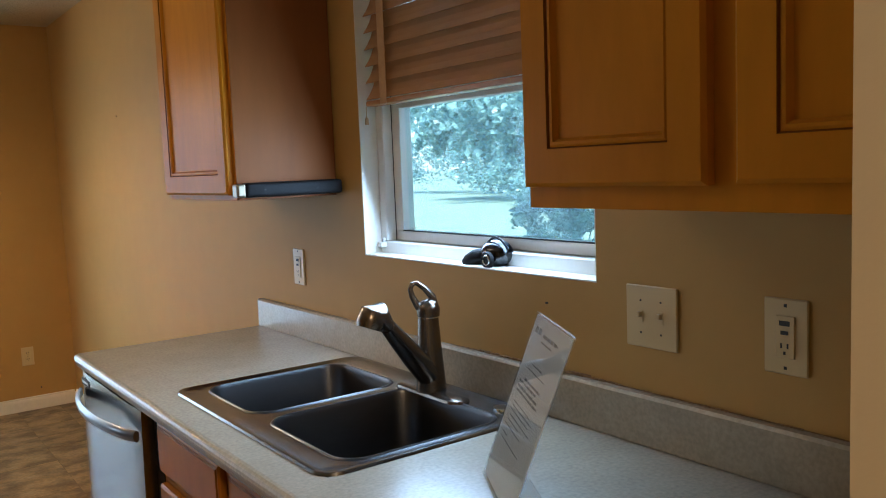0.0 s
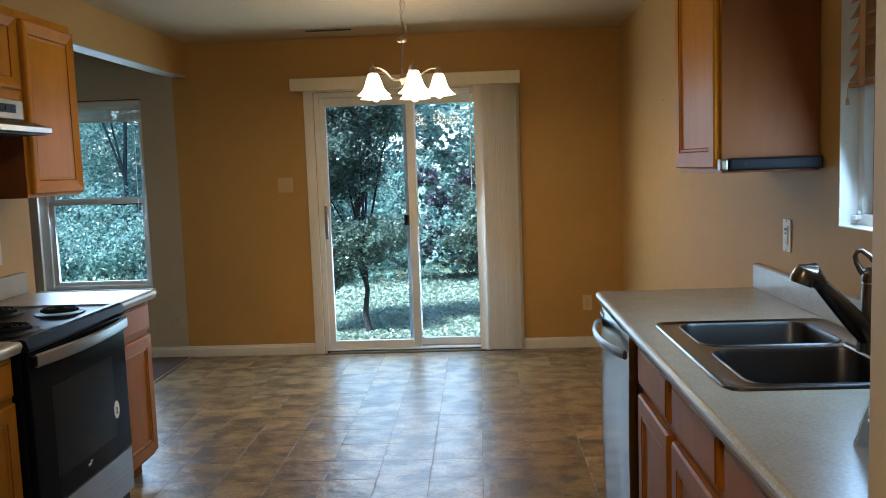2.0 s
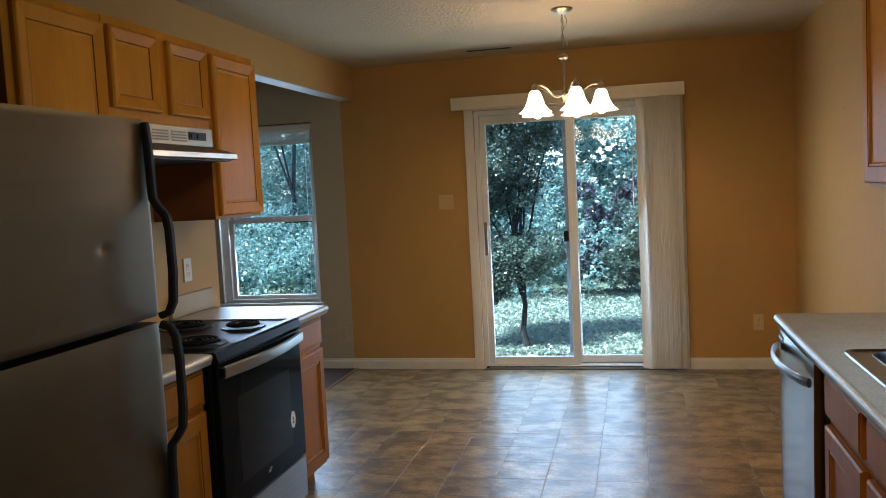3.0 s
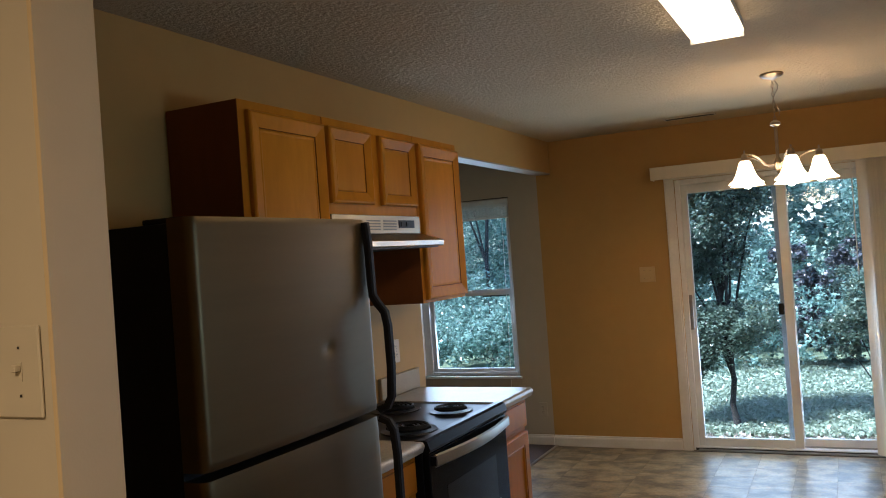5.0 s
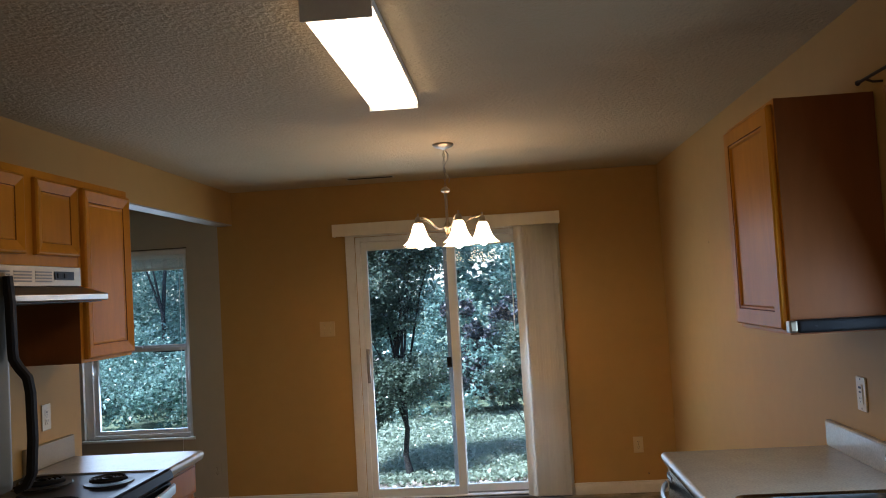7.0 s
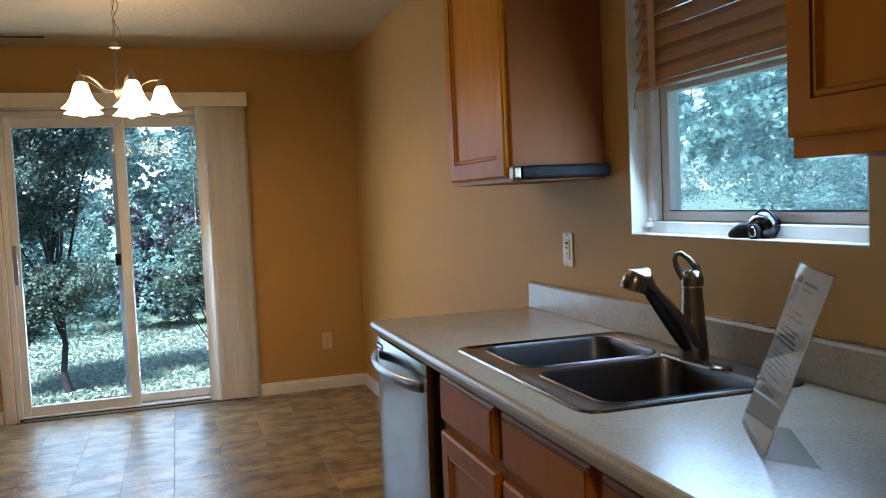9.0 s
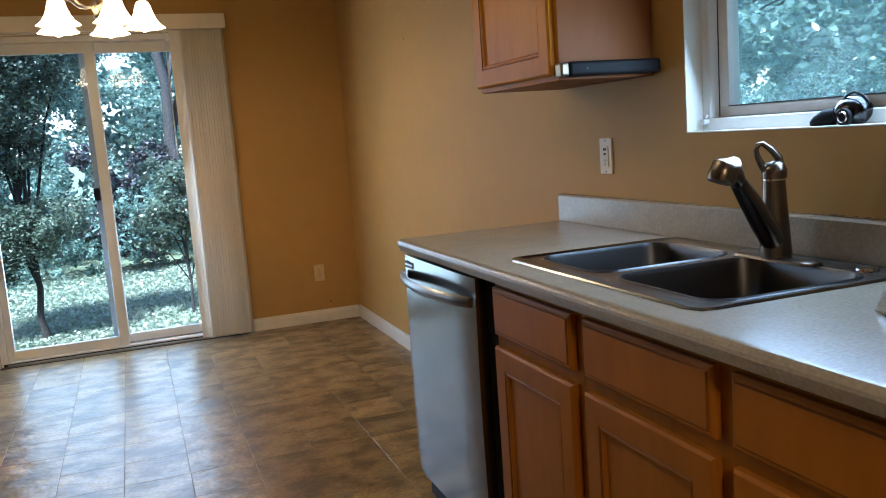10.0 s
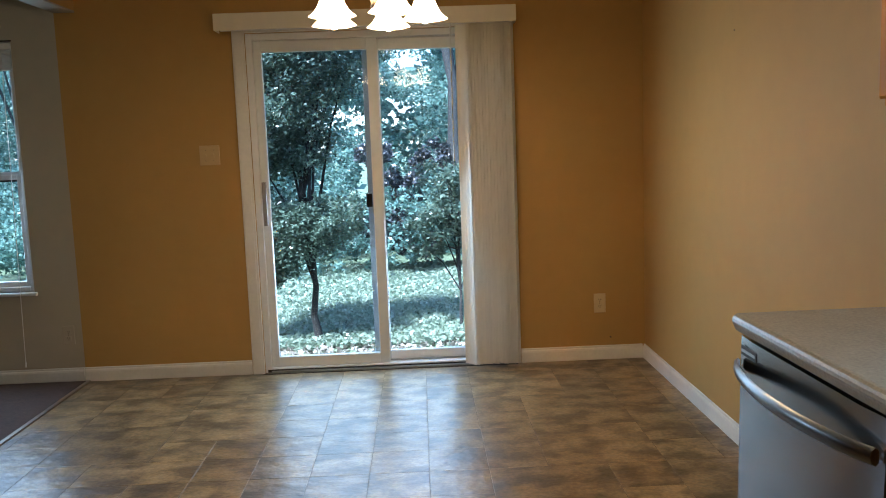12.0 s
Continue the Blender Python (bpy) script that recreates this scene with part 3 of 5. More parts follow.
rows_ = [(0.90, 0.10, 0.18, 0.035), (0.90, 0.34, 0.40, 0.018), (0.87, 0.34, 0.30, 0.008), (0.74, 0.30, 0.28, 0.006), (0.705, 0.22, 0.5, 0.006), (0.64, 0.24, 0.46, 0.012), (0.615, 0.12, 0.5, 0.012), (0.585, 0.12, 0.6, 0.014), (0.56, 0.12, 0.62, 0.012), (0.50, 0.16, 0.5, 0.006), (0.475, 0.16, 0.6, 0.006), (0.45, 0.14, 0.55, 0.006), (0.42, 0.16, 0.6, 0.006), (0.39, 0.14, 0.35, 0.006), (0.36, 0.12, 0.5, 0.006), (0.31, 0.14, 0.15, 0.008), (0.28, 0.14, 0.55, 0.006)]
for v0, u0, w, h in rows_:
    u = u0
    while u < u0 + w:
        seg = random.uniform(0.04, 0.11)
        slab(bm, P1 + EDGE * u + UPV * v0 - NRM * 0.0004, EDGE * min(seg, u0 + w - u + 0.01), UPV * h, NRM, 0.0001)
        u += seg + 0.015
part("print_lines", bm, mat("grey_print", (0.12, 0.12, 0.13), 0.7, 0, (0.2, 0.2, 0.2), 40), sg, "unreadable grey printed lines")["kind"] = "stuff"

# helmet ornament on the sill
hm = thing("toy_helmet", 0.045, -4.320, 1.219, "small black and chrome toy helmet resting on the window sill", "ornament")
bm = bmesh.new()
bmesh.ops.create_uvsphere(bm, u_segments=20, v_segments=12, radius=0.042)
bmesh.ops.scale(bm, vec=(0.85, 1.05, 0.78), verts=bm.verts)
bmesh.ops.bisect_plane(bm, geom=bm.verts[:] + bm.edges[:] + bm.faces[:], plane_co=(0, 0, -0.028), plane_no=(0, 0, -1), clear_outer=True)
bmesh.ops.translate(bm, verts=bm.verts, vec=(0.045, -4.335, 1.248))
part("shell", bm, mat("speckled_chrome", (0.12, 0.12, 0.13), 0.2, 1, (0.02, 0.02, 0.02), 90), hm, "speckled chrome dome", smooth=True)
bm = bmesh.new()
tube(bm, [(0.045 - 0.004, -4.287, 1.238), (0.03, -4.270, 1.236), (0.02, -4.253, 1.228), (0.015, -4.243, 1.224)], [0.020, 0.019, 0.014, 0.006], 14)
part("visor", bm, BLACKM, hm, "black visor", smooth=True)
bm = bmesh.new()
tube(bm, [(0.012, -4.343, 1.236), (0.004, -4.343, 1.236)], [0.020, 0.018], 20)
part("wheel", bm, BLACKM, hm, "round black ear disc", smooth=True)
bm = bmesh.new()
tube(bm, [(0.004, -4.343 + 0.011 * math.cos(k * math.pi / 6), 1.236 + 0.011 * math.sin(k * math.pi / 6)) for k in range(13)], 0.0022, 6)
part("ring", bm, CHROME, hm, "chrome ring", smooth=True)
bm = bmesh.new()
tube(bm, [(0.028, -4.310 - 0.085 * k / 8, 1.262 + 0.026 * math.sin(math.pi * k / 8)) for k in range(9)], 0.0028, 6)
part("strap", bm, BLACKM, hm, "thin black loop strap", smooth=True)

# wall plates
def plate(name, label, x, y, z, face, w, h, kind, cover=None):
    """A wall plate. face: 'x-', 'x+' or 'y-'. kind: switch, outlet, gfci, blank."""
    th = thing(name, x, y, z, label, "outlet" if kind != "switch" else "light switch")

    def bx(bm, u0, u1, v0, v1, d0, d1, bevel=0.0):
        if face == "y-":
            box(bm, x + u0, x + u1, y - d1, y - d0, z + v0, z + v1, bevel)
        elif face == "x-":
            box(bm, x - d1, x - d0, y + u0, y + u1, z + v0, z + v1, bevel)
        else:
            box(bm, x + d0, x + d1, y + u0, y + u1, z + v0, z + v1, bevel)
        return bm
    part("cover", bx(bmesh.new(), -w / 2, w / 2, -h / 2, h / 2, 0.0005, 0.006, 0.002), cover or IVORY, th)
    screws = bmesh.new()
    n = 2 if (kind == "switch" and w > 0.1) else 1
    cs = [-0.023, 0.023] if n == 2 else [0.0]
    for c in cs:
        if kind == "switch":
            part("toggle", bx(bx(bmesh.new(), c - 0.005, c + 0.005, -0.012, 0.012, 0.0062, 0.0075), c - 0.004, c + 0.004, 0.000, 0.009, 0.0076, 0.016, 0.001), cover or IVORY, th)
            for v in (-0.030, 0.030):
                bx(screws, c - 0.0017, c + 0.0017, v - 0.0017, v + 0.0017, 0.0062, 0.0070)
        elif kind == "outlet":
            for v in (-0.020, 0.020):
                bx(screws, -0.0016 - 0.006, 0.0016 - 0.006, v - 0.001, v + 0.007, 0.0085, 0.0088)
                bx(screws, -0.0016 + 0.006, 0.0016 + 0.006, v - 0.001, v + 0.007, 0.0085, 0.0088)
                bx(screws, -0.002, 0.002, v - 0.010, v - 0.006, 0.0085, 0.0088)
                part("socket", bx(bmesh.new(), -0.016, 0.016, v - 0.014, v + 0.014, 0.0062, 0.0084, 0.001), cover or IVORY, th)
            bx(screws, -0.002, 0.002, -0.002, 0.002, 0.0062, 0.007)
        elif kind == "gfci":
            part("socket", bx(bmesh.new(), -0.0165, 0.0165, -0.034, 0.034, 0.0062, 0.0090, 0.001), cover or IVORY, th)
            bx(screws, -0.009, 0.009, 0.018, 0.026, 0.0091, 0.0098)
            bx(screws, -0.006, 0.006, 0.004, 0.010, 0.0091, 0.0105)
            bx(screws, -0.007, -0.004, -0.018, -0.010, 0.0091, 0.0094)
            bx(screws, 0.004, 0.007, -0.018, -0.010, 0.0091, 0.0094)
            bx(screws, -0.002, 0.002, -0.028, -0.023, 0.0091, 0.0094)
            for v in (-0.050, 0.050):
                bx(screws, -0.0025, 0.0025, v - 0.0025, v + 0.0025, 0.0062, 0.0070)
    if kind != "blank":
        tagged(part("slots_and_screws", screws, SLOT, th, "dark slots and screw heads"), kind="stuff")
    return th


plate("wall_outlet", "ivory single rocker outlet plate beyond the sink", 0, -3.400, 1.153, "x-", 0.072, 0.116, "gfci")
plate("light_switch", "ivory double toggle switch plate under the wall cabinets", 0, -4.828, 1.164, "x-", 0.117, 0.116, "switch")
plate("wall_outlet", "ivory ground-fault outlet plate over the worktop", 0, -5.095, 1.166, "x-", 0.075, 0.122, "gfci")
plate("wall_outlet", "ivory duplex outlet low on the tan wall", -0.277, 0, 0.352, "y-", 0.072, 0.118, "outlet")
plate("light_switch", "ivory double toggle switch plate beside the sliding door", -2.582, 0, 1.335, "y-", 0.118, 0.116, "switch", mat("tan_painted_plate", (0.56, 0.38, 0.17), 0.5, 0, (0.52, 0.35, 0.15), 9))
plate("wall_outlet", "cream duplex outlet above the narrow worktop", -3.30, -2.70, 1.115, "x+", 0.072, 0.116, "outlet")
plate("wall_outlet", "painted duplex outlet low on the grey wall", -3.50, 0, 0.29, "y-", 0.070, 0.114, "outlet", GREY)
plate("light_switch", "painted toggle switch plate on the hall wall", -2.165, -5.668, 1.462, "y-", 0.118, 0.116, "switch", HALL)
for nx, ny, nz in ((0, -1.44, 1.775), (0, -4.55, 1.16)):
    nl = thing("nail", nx, ny, nz, "tiny dark nail stuck in the tan wall", "nail")
    part("shank", tube(bmesh.new(), [(nx - 0.0005, ny, nz), (nx - 0.006, ny, nz + 0.001)], 0.0022, 8), SLOT, nl)

for nx, nz in ((-0.214, 0.139),):
    wh = thing("cable_stub", nx, 0, nz, "tiny dark cable stub low on the tan wall by the corner", "cable")
    part("tip", tube(bmesh.new(), [(nx, -0.0005, nz), (nx + 0.002, -0.010, nz - 0.001)], 0.004, 8), SLOT, wh)

# knife bar on the cabinet side
kb = thing("towel_bar", -0.14, -3.700, 1.40, "black bar with silver end cap fixed along the cabinet side", "bar")
part("bar", boxes((-0.300, 0.0 - 0.006, -3.716, -3.674, 1.392, 1.432), bevel=0.010, seg=3), BLACKM, kb, smooth=True)
part("end_cap", boxes((-0.326, -0.301, -3.712, -3.676, 1.393, 1.430), bevel=0.006, seg=2), HOODM, kb, "silver end cap")
for sx in (-0.25, -0.09):
    part("screw", boxes((sx, sx + 0.006, -3.7175, -3.7165, 1.410, 1.414)), CHROME2, kb)

# kitchen window
window_1 = structure("window_1", boxes((0.055, 0.149, -4.689, -3.811, 1.217, 1.252), (0.055, 0.149, -4.689, -3.811, 2.085, 2.119), (0.055, 0.149, -3.846, -3.811, 1.252, 2.085), (0.055, 0.149, -4.689, -4.655, 1.252, 2.085), bevel=0.003), VINYL)
part("window_sill", boxes((-0.001, 0.055, -4.689, -3.811, 1.2155, 1.2195), bevel=0.001), WHITE, window_1, "white painted sill")
part("reveal", boxes((0.001, 0.055, -3.8135, -3.8105, 1.2195, 2.1165), (0.001, 0.055, -4.6895, -4.6865, 1.2195, 2.1165), (0.001, 0.055, -4.6865, -3.8135, 2.1165, 2.1195)), WHITE, window_1, "white painted reveal")
part("sash", boxes((0.085, 0.125, -4.655, -3.847, 1.253, 1.281), (0.085, 0.125, -4.655, -3.847, 2.050, 2.084), (0.085, 0.125, -3.884, -3.847, 1.281, 2.050), (0.085, 0.125, -4.655, -4.620, 1.281, 2.050), (0.086, 0.124, -4.64, -3.86, 1.620, 1.660), bevel=0.002), VINYL, window_1)
part("gasket_and_shade", boxes((0.084, 0.088, -3.8475, -3.8445, 1.253, 2.084), (0.084, 0.088, -4.62, -3.884, 1.2805, 1.2835)), SLOT, window_1, "dark rubber gasket")
g = part("pane", boxes((0.104, 0.108, -4.622, -3.882, 1.279, 2.052)), COATED_GLASS, window_1)
g.visible_shadow = False
def screen_mat(name, cover_, color):
    """Fine mesh too small to model: partly open, partly a pale scattering wire that hazes."""
    m = bpy.data.materials.new(name)
    m.use_nodes = True
    nt = m.node_tree
    nt.nodes.remove(nt.nodes["Principled BSDF"])
    tr, df, tl, m1, m2 = (nt.nodes.new(k) for k in ("ShaderNodeBsdfTransparent", "ShaderNodeBsdfDiffuse", "ShaderNodeBsdfTranslucent", "ShaderNodeMixShader", "ShaderNodeMixShader"))
    df.inputs[0].default_value = tl.inputs[0].default_value = (*color, 1)
    m1.inputs[0].default_value, m2.inputs[0].default_value = 0.6, cover_
    nt.links.new(df.outputs[0], m1.inputs[1])
    nt.links.new(tl.outputs[0], m1.inputs[2])
    nt.links.new(tr.outputs[0], m2.inputs[1])
    nt.links.new(m1.outputs[0], m2.inputs[2])
    nt.links.new(m2.outputs[0], nt.nodes["Material Output"].inputs[0])
    return m


sheet_ob.data.materials[0] = screen_mat("white_paper", 1.0, (0.95, 0.93, 0.89))
# mesh sheet added to lay a pale teal haze over the outdoor view
sc = part("haze_screen", boxes((0.1400, 0.1404, -4.64, -3.86, 1.26, 2.07)), screen_mat("pale_haze_mesh", 0.24, (0.55, 0.74, 0.76)), window_1, "fine pale mesh that hazes the view")
sc.visible_shadow = False
part("latch", boxes((0.035, 0.056, -3.842, -3.822, 1.236, 1.250), (0.046, 0.055, -3.838, -3.828, 1.250, 1.262), bevel=0.002), VINYL, window_1)

bl = thing("window_blind", 0.03, -4.25, 1.63, "brown faux-wood slatted blind lowered halfway over the kitchen window", "blind")
for k in range(10):
    zc = 1.672 + k * 0.045
    bm = bmesh.new()
    cols = []
    for yy in (-4.668, -3.832):
        cols.append([bm.verts.new((0.030 + 0.015 * s + 0.0035 * (1 - s * s), yy, zc + 0.0268 * s)) for s in (-1, -0.33, 0.33, 1)] + [bm.verts.new((0.0328 + 0.015 * s + 0.0035 * (1 - s * s), yy, zc + 0.0268 * s)) for s in (1, 0.33, -0.33, -1)])
    for i in range(8):
        bm.faces.new((cols[0][i], cols[0][(i + 1) % 8], cols[1][(i + 1) % 8], cols[1][i]))
    bm.faces.new(cols[0])
    bm.faces.new(cols[1])
    part("slat", bm, BLINDW, bl)
part("bottom_rail", boxes((0.012, 0.050, -4.668, -3.832, 1.628, 1.642), bevel=0.003), BLINDW, bl)
part("valance", boxes((-0.022, -0.010, -4.72, -3.785, 2.035, 2.122), (-0.010, -0.001, -3.797, -3.785, 2.035, 2.122), (-0.0255, -0.022, -4.72, -3.785, 2.100, 2.112), bevel=0.002), BLINDW, bl, "brown moulded valance")
TAPE = mat("tan_ladder_tape", (0.52, 0.33, 0.17), 0.8, 0, (0.46, 0.29, 0.15), 60)
for yc in (-3.925, -4.575):
    part("ladder_tape", boxes((0.0110, 0.0123, yc - 0.016, yc + 0.016, 1.628, 2.10)), TAPE, bl, "tan cloth tape")
part("headrail", boxes((0.005, 0.052, -4.675, -3.825, 2.095, 2.114)), BLINDW, bl)
part("cord", tube(bmesh.new(), [(0.010, -3.838, 1.628), (0.010, -3.838, 1.600), (0.010, -3.838, 1.594), (0.010, -3.838, 1.578)], [0.0012, 0.0012, 0.005, 0.006], 8), TAPE, bl, "pull cord with small tassel")
rod = thing("curtain_rod", -0.04, -4.25, 2.15, "thin dark curtain rod across the top of the window", "curtain rod")
part("rod", tube(bmesh.new(), [(-0.05, -4.80, 2.158), (-0.05, -3.69, 2.158), (-0.05, -3.675, 2.158)], [0.005, 0.005, 0.009], 10), SLOT, rod)
part("bracket", tube(bmesh.new(), [(-0.001, -3.735, 2.147), (-0.03, -3.735, 2.147), (-0.05, -3.735, 2.155)], 0.004, 8), SLOT, rod)

# living room window
wn = structure("window_2", boxes((-4.559, -4.490, 0.03, 0.13, 0.561, 2.029), (-3.715, -3.681, 0.03, 0.13, 0.561, 2.029), (-4.490, -3.715, 0.03, 0.13, 0.561, 0.590), (-4.490, -3.715, 0.03, 0.13, 1.995, 2.029), bevel=0.003), VINYL)
part("window_sill", boxes((-4.60, -3.662, -0.022, 0.03, 0.540, 0.560), bevel=0.003), WHITE, wn)
part("reveal", boxes((-4.5595, -4.5565, 0.001, 0.03, 0.561, 2.029), (-3.6835, -3.6805, 0.001, 0.03, 0.561, 2.029), (-4.5565, -3.6835, 0.001, 0.03, 2.0265, 2.0295)), WHITE, wn)
for a, b, y0 in ((0.591, 1.262, 0.045), (1.250, 1.994, 0.080)):
    part("sash", boxes((-4.489, -4.452, y0, y0 + 0.030, a, b), (-3.742, -3.716, y0, y0 + 0.030, a, b), (-4.452, -3.742, y0, y0 + 0.030, a, a + 0.030), (-4.452, -3.742, y0, y0 + 0.030, b - 0.030, b), bevel=0.002), VINYL, wn)
    g = part("pane", boxes((-4.454, -3.740, y0 + 0.013, y0 + 0.017, a + 0.028, b - 0.028)), GLASS, wn)
    g.visible_shadow = False
# dark strips draw the shadow lines at head gap and meeting rail
part("gasket_and_shade", boxes((-4.565, -3.676, -0.003, 0.003, 2.030, 2.037), (-3.99, -3.746, 0.058, 0.062, 1.222, 1.238)), SLOT, wn, "dark strips for the shadowed gap at the head and under the meeting rail")
part("sash_lock", boxes((-4.14, -4.08, 0.035, 0.050, 1.262, 1.278), bevel=0.003), VINYL, wn)
cord = thing("blind_cord", -3.76, -0.03, 0.13, "thin white blind cord hanging over the grey wall below the window", "cord")
part("cord", tube(bmesh.new(), [(-3.735, -0.012, 1.98), (-3.742, -0.026, 1.03), (-3.752, -0.028, 0.56), (-3.768, -0.012, 0.14)], 0.0022, 6), VINYL, cord)
part("tassel", tube(bmesh.new(), [(-3.768, -0.012, 0.14), (-3.769, -0.012, 0.105)], [0.004, 0.006], 8), VINYL, cord)
rb = thing("window_blind", -4.12, 0.02, 1.87, "white slatted blind drawn up at the living room window", "blind")
part("headrail", boxes((-4.555, -3.685, 0.004, 0.028, 1.985, 2.024), bevel=0.003), VINYL, rb)
for k in range(14):
    part("slat", boxes((-4.550, -3.690, 0.004, 0.028, 1.885 + k * 0.0068, 1.889 + k * 0.0068)), VINYL, rb)
part("bottom_rail", boxes((-4.550, -3.690, 0.004, 0.028, 1.868, 1.883), bevel=0.002), VINYL, rb)

# sliding door
sd = structure("door_1", boxes((-2.334, -2.296, 0.005, 0.145, 0.0, 2.029), (-0.836, -0.801, 0.005, 0.145, 0.0, 2.029), (-2.296, -0.836, 0.005, 0.145, 1.990, 2.029), (-2.296, -0.836, 0.005, 0.145, 0.0, 0.030), bevel=0.003), VINYL)
for x0, x1, y0 in ((-2.295, -1.570, 0.025), (-1.628, -0.837, 0.075)):
    l, r = (0.045, 0.062) if x0 < -2 else (0.062, 0.05)
    fr = part("door_panel", boxes((x0, x0 + l, y0, y0 + 0.038, 0.031, 1.989), (x1 - r, x1, y0, y0 + 0.038, 0.031, 1.989), (x0 + l, x1 - r, y0, y0 + 0.038, 0.031, 0.092), (x0 + l, x1 - r, y0, y0 + 0.038, 1.922, 1.989), bevel=0.003), VINYL, sd)
    g = part("pane", boxes((x0 + l - 0.003, x1 - r + 0.003, y0 + 0.017, y0 + 0.021, 0.089, 1.925)), GLASS, fr)
    g.visible_shadow = False
part("track", boxes((-2.296, -0.836, -0.030, 0.004, 0.0005, 0.014), (-2.296, -0.836, 0.064, 0.073, 0.030, 0.040), bevel=0.002), STEEL, sd, "metal threshold track")
part("track_gap", boxes((-2.32, -0.81, 0.0045, 0.0065, 0.002, 0.020), (-2.34, -0.79, -0.036, -0.031, 0.0005, 0.004)), SLOT, sd, "dark gap at the threshold")
part("door_handle", boxes((-2.286, -2.262, -0.018, 0.000, 0.905, 1.165), (-2.284, -2.264, 0.000, 0.0245, 0.915, 0.940), (-2.284, -2.264, 0.000, 0.0245, 1.130, 1.155), bevel=0.004, seg=2), mat("grey_door_handle", (0.28, 0.26, 0.24), 0.4, 0, (0.22, 0.2, 0.19), 20), sd, "grey pull handle")
part("screen_frame", boxes((-1.668, -1.636, 0.118, 0.130, 0.031, 1.989), bevel=0.002), mat("grey_screen_frame", (0.32, 0.34, 0.36), 0.4), sd, "grey insect screen edge")
part("latch", boxes((-1.672, -1.636, 0.006, 0.024, 0.993, 1.073), bevel=0.003), BLACKM, sd, "black latch")
trim = structure("trim", boxes((-2.408, -2.336, -0.016, -0.0005, 0.0, 2.10), (-0.800, -0.768, -0.016, -0.0005, 0.0, 2.10), (-2.336, -0.800, -0.016, -0.0005, 2.031, 2.10), (-2.396, -2.348, -0.019, -0.016, 0.0, 2.10), bevel=0.002), WHITE)
vb = thing("vertical_blind", -1.0, -0.06, 0.01, "ivory vertical vane blind drawn to one side of the sliding door", "blind")
VANE = mat("ivory_vane", (0.78, 0.71, 0.57), 0.55, 0, (0.73, 0.66, 0.52), 3, (1, 1, 0.2), 0.06, 90, vary=0.05, fine=0.02)
random.seed(7)
XV = [-1.078 + 0.0195 * k for k in range(14)]
for k, xc in enumerate(XV):
    ang = radians(46 + random.uniform(-4, 4))
    ux, uy = math.cos(ang), -math.sin(ang)
    bm = bmesh.new()
    cols = []
    for zz in (0.018 + random.uniform(0, 0.006), 2.036):
        front = [(s * 0.0445, 0.006 * (1 - s * s)) for s in (-1, -0.5, 0, 0.5, 1)]
        ptsv = [(xc + a * ux - b * uy, -0.062 + a * uy + b * ux, zz) for a, b in front] + [(xc + a * ux - (b - 0.001) * uy, -0.062 + a * uy + (b - 0.001) * ux, zz) for a, b in reversed(front)]
        cols.append([bm.verts.new(p) for p in ptsv])
    n = len(cols[0])
    for i in range(n):
        bm.faces.new((cols[0][i], cols[0][(i + 1) % n], cols[1][(i + 1) % n], cols[1][i]))
    bm.faces.new(cols[0])
    bm.faces.new(cols[1])
    part("vane", bm, VANE, vb)
part("headrail", boxes((-2.46, -0.78, -0.080, -0.040, 2.040, 2.075)), VINYL, vb)
part("valance", boxes((-2.485, -0.760, -0.116, -0.108, 2.036, 2.130), (-2.485, -2.477, -0.108, -0.001, 2.036, 2.130), (-0.768, -0.760, -0.108, -0.001, 2.036, 2.130), (-2.477, -0.768, -0.108, -0.001, 2.122, 2.130), bevel=0.0015), VANE, vb, "ivory box valance")
part("wand", tube(bmesh.new(), [(-1.140, -0.10, 2.036), (-1.142, -0.10, 1.25)], 0.004, 8), VINYL, vb, "thin white wand")


# chandelier
CX, CY = -1.505, -1.527
ch = thing("chandelier", CX, CY, CH, "five-light brushed nickel chandelier with lit frosted bell shades", "chandelier")
bm = bmesh.new()
rr = lathe(bm, CX, CY, [(0.060, CH - 0.001), (0.062, CH - 0.008), (0.050, CH - 0.020), (0.020, CH - 0.027), (0.008, CH - 0.034)], 24)
bm.faces.new(rr[-1])
part("canopy", bm, BRASS, ch, smooth=True)
random.seed(3)
z = CH - 0.034
k = 0
while z > 2.19:
    bm = bmesh.new()
    pts = []
    for j in range(13):
        a = 2 * math.pi * j / 12
        o = 0.0065 * math.cos(a)
        pts.append((CX + (o if k % 2 else 0), CY + (0 if k % 2 else o), z - 0.011 + 0.0145 * math.sin(a)))
    part("chain_link", tube(bm, pts, 0.0017, 6, caps=False), BRASS, ch)
    z -= 0.0225
    k += 1
bm = bmesh.new()
tube(bm, [(CX + 0.012 + 0.016 * math.sin(j * 1.1), CY + 0.01 * math.cos(j * 1.7), CH - 0.04 - j * 0.024) for j in range(9)], 0.0022, 6)
part("wire", bm, BRASS, ch, "loose lamp cord along the chain")
bm = bmesh.new()
rr = lathe(bm, CX, CY, [(0.004, 2.188), (0.014, 2.182), (0.027, 2.172), (0.027, 2.160), (0.012, 2.152), (0.0085, 2.140), (0.0085, 2.080), (0.010, 2.074), (0.0085, 2.068), (0.0085, 1.985), (0.016, 1.972), (0.022, 1.950), (0.014, 1.930), (0.010, 1.915), (0.014, 1.905), (0.003, 1.895)], 18)
part("column", bm, BRASS, ch, smooth=True)
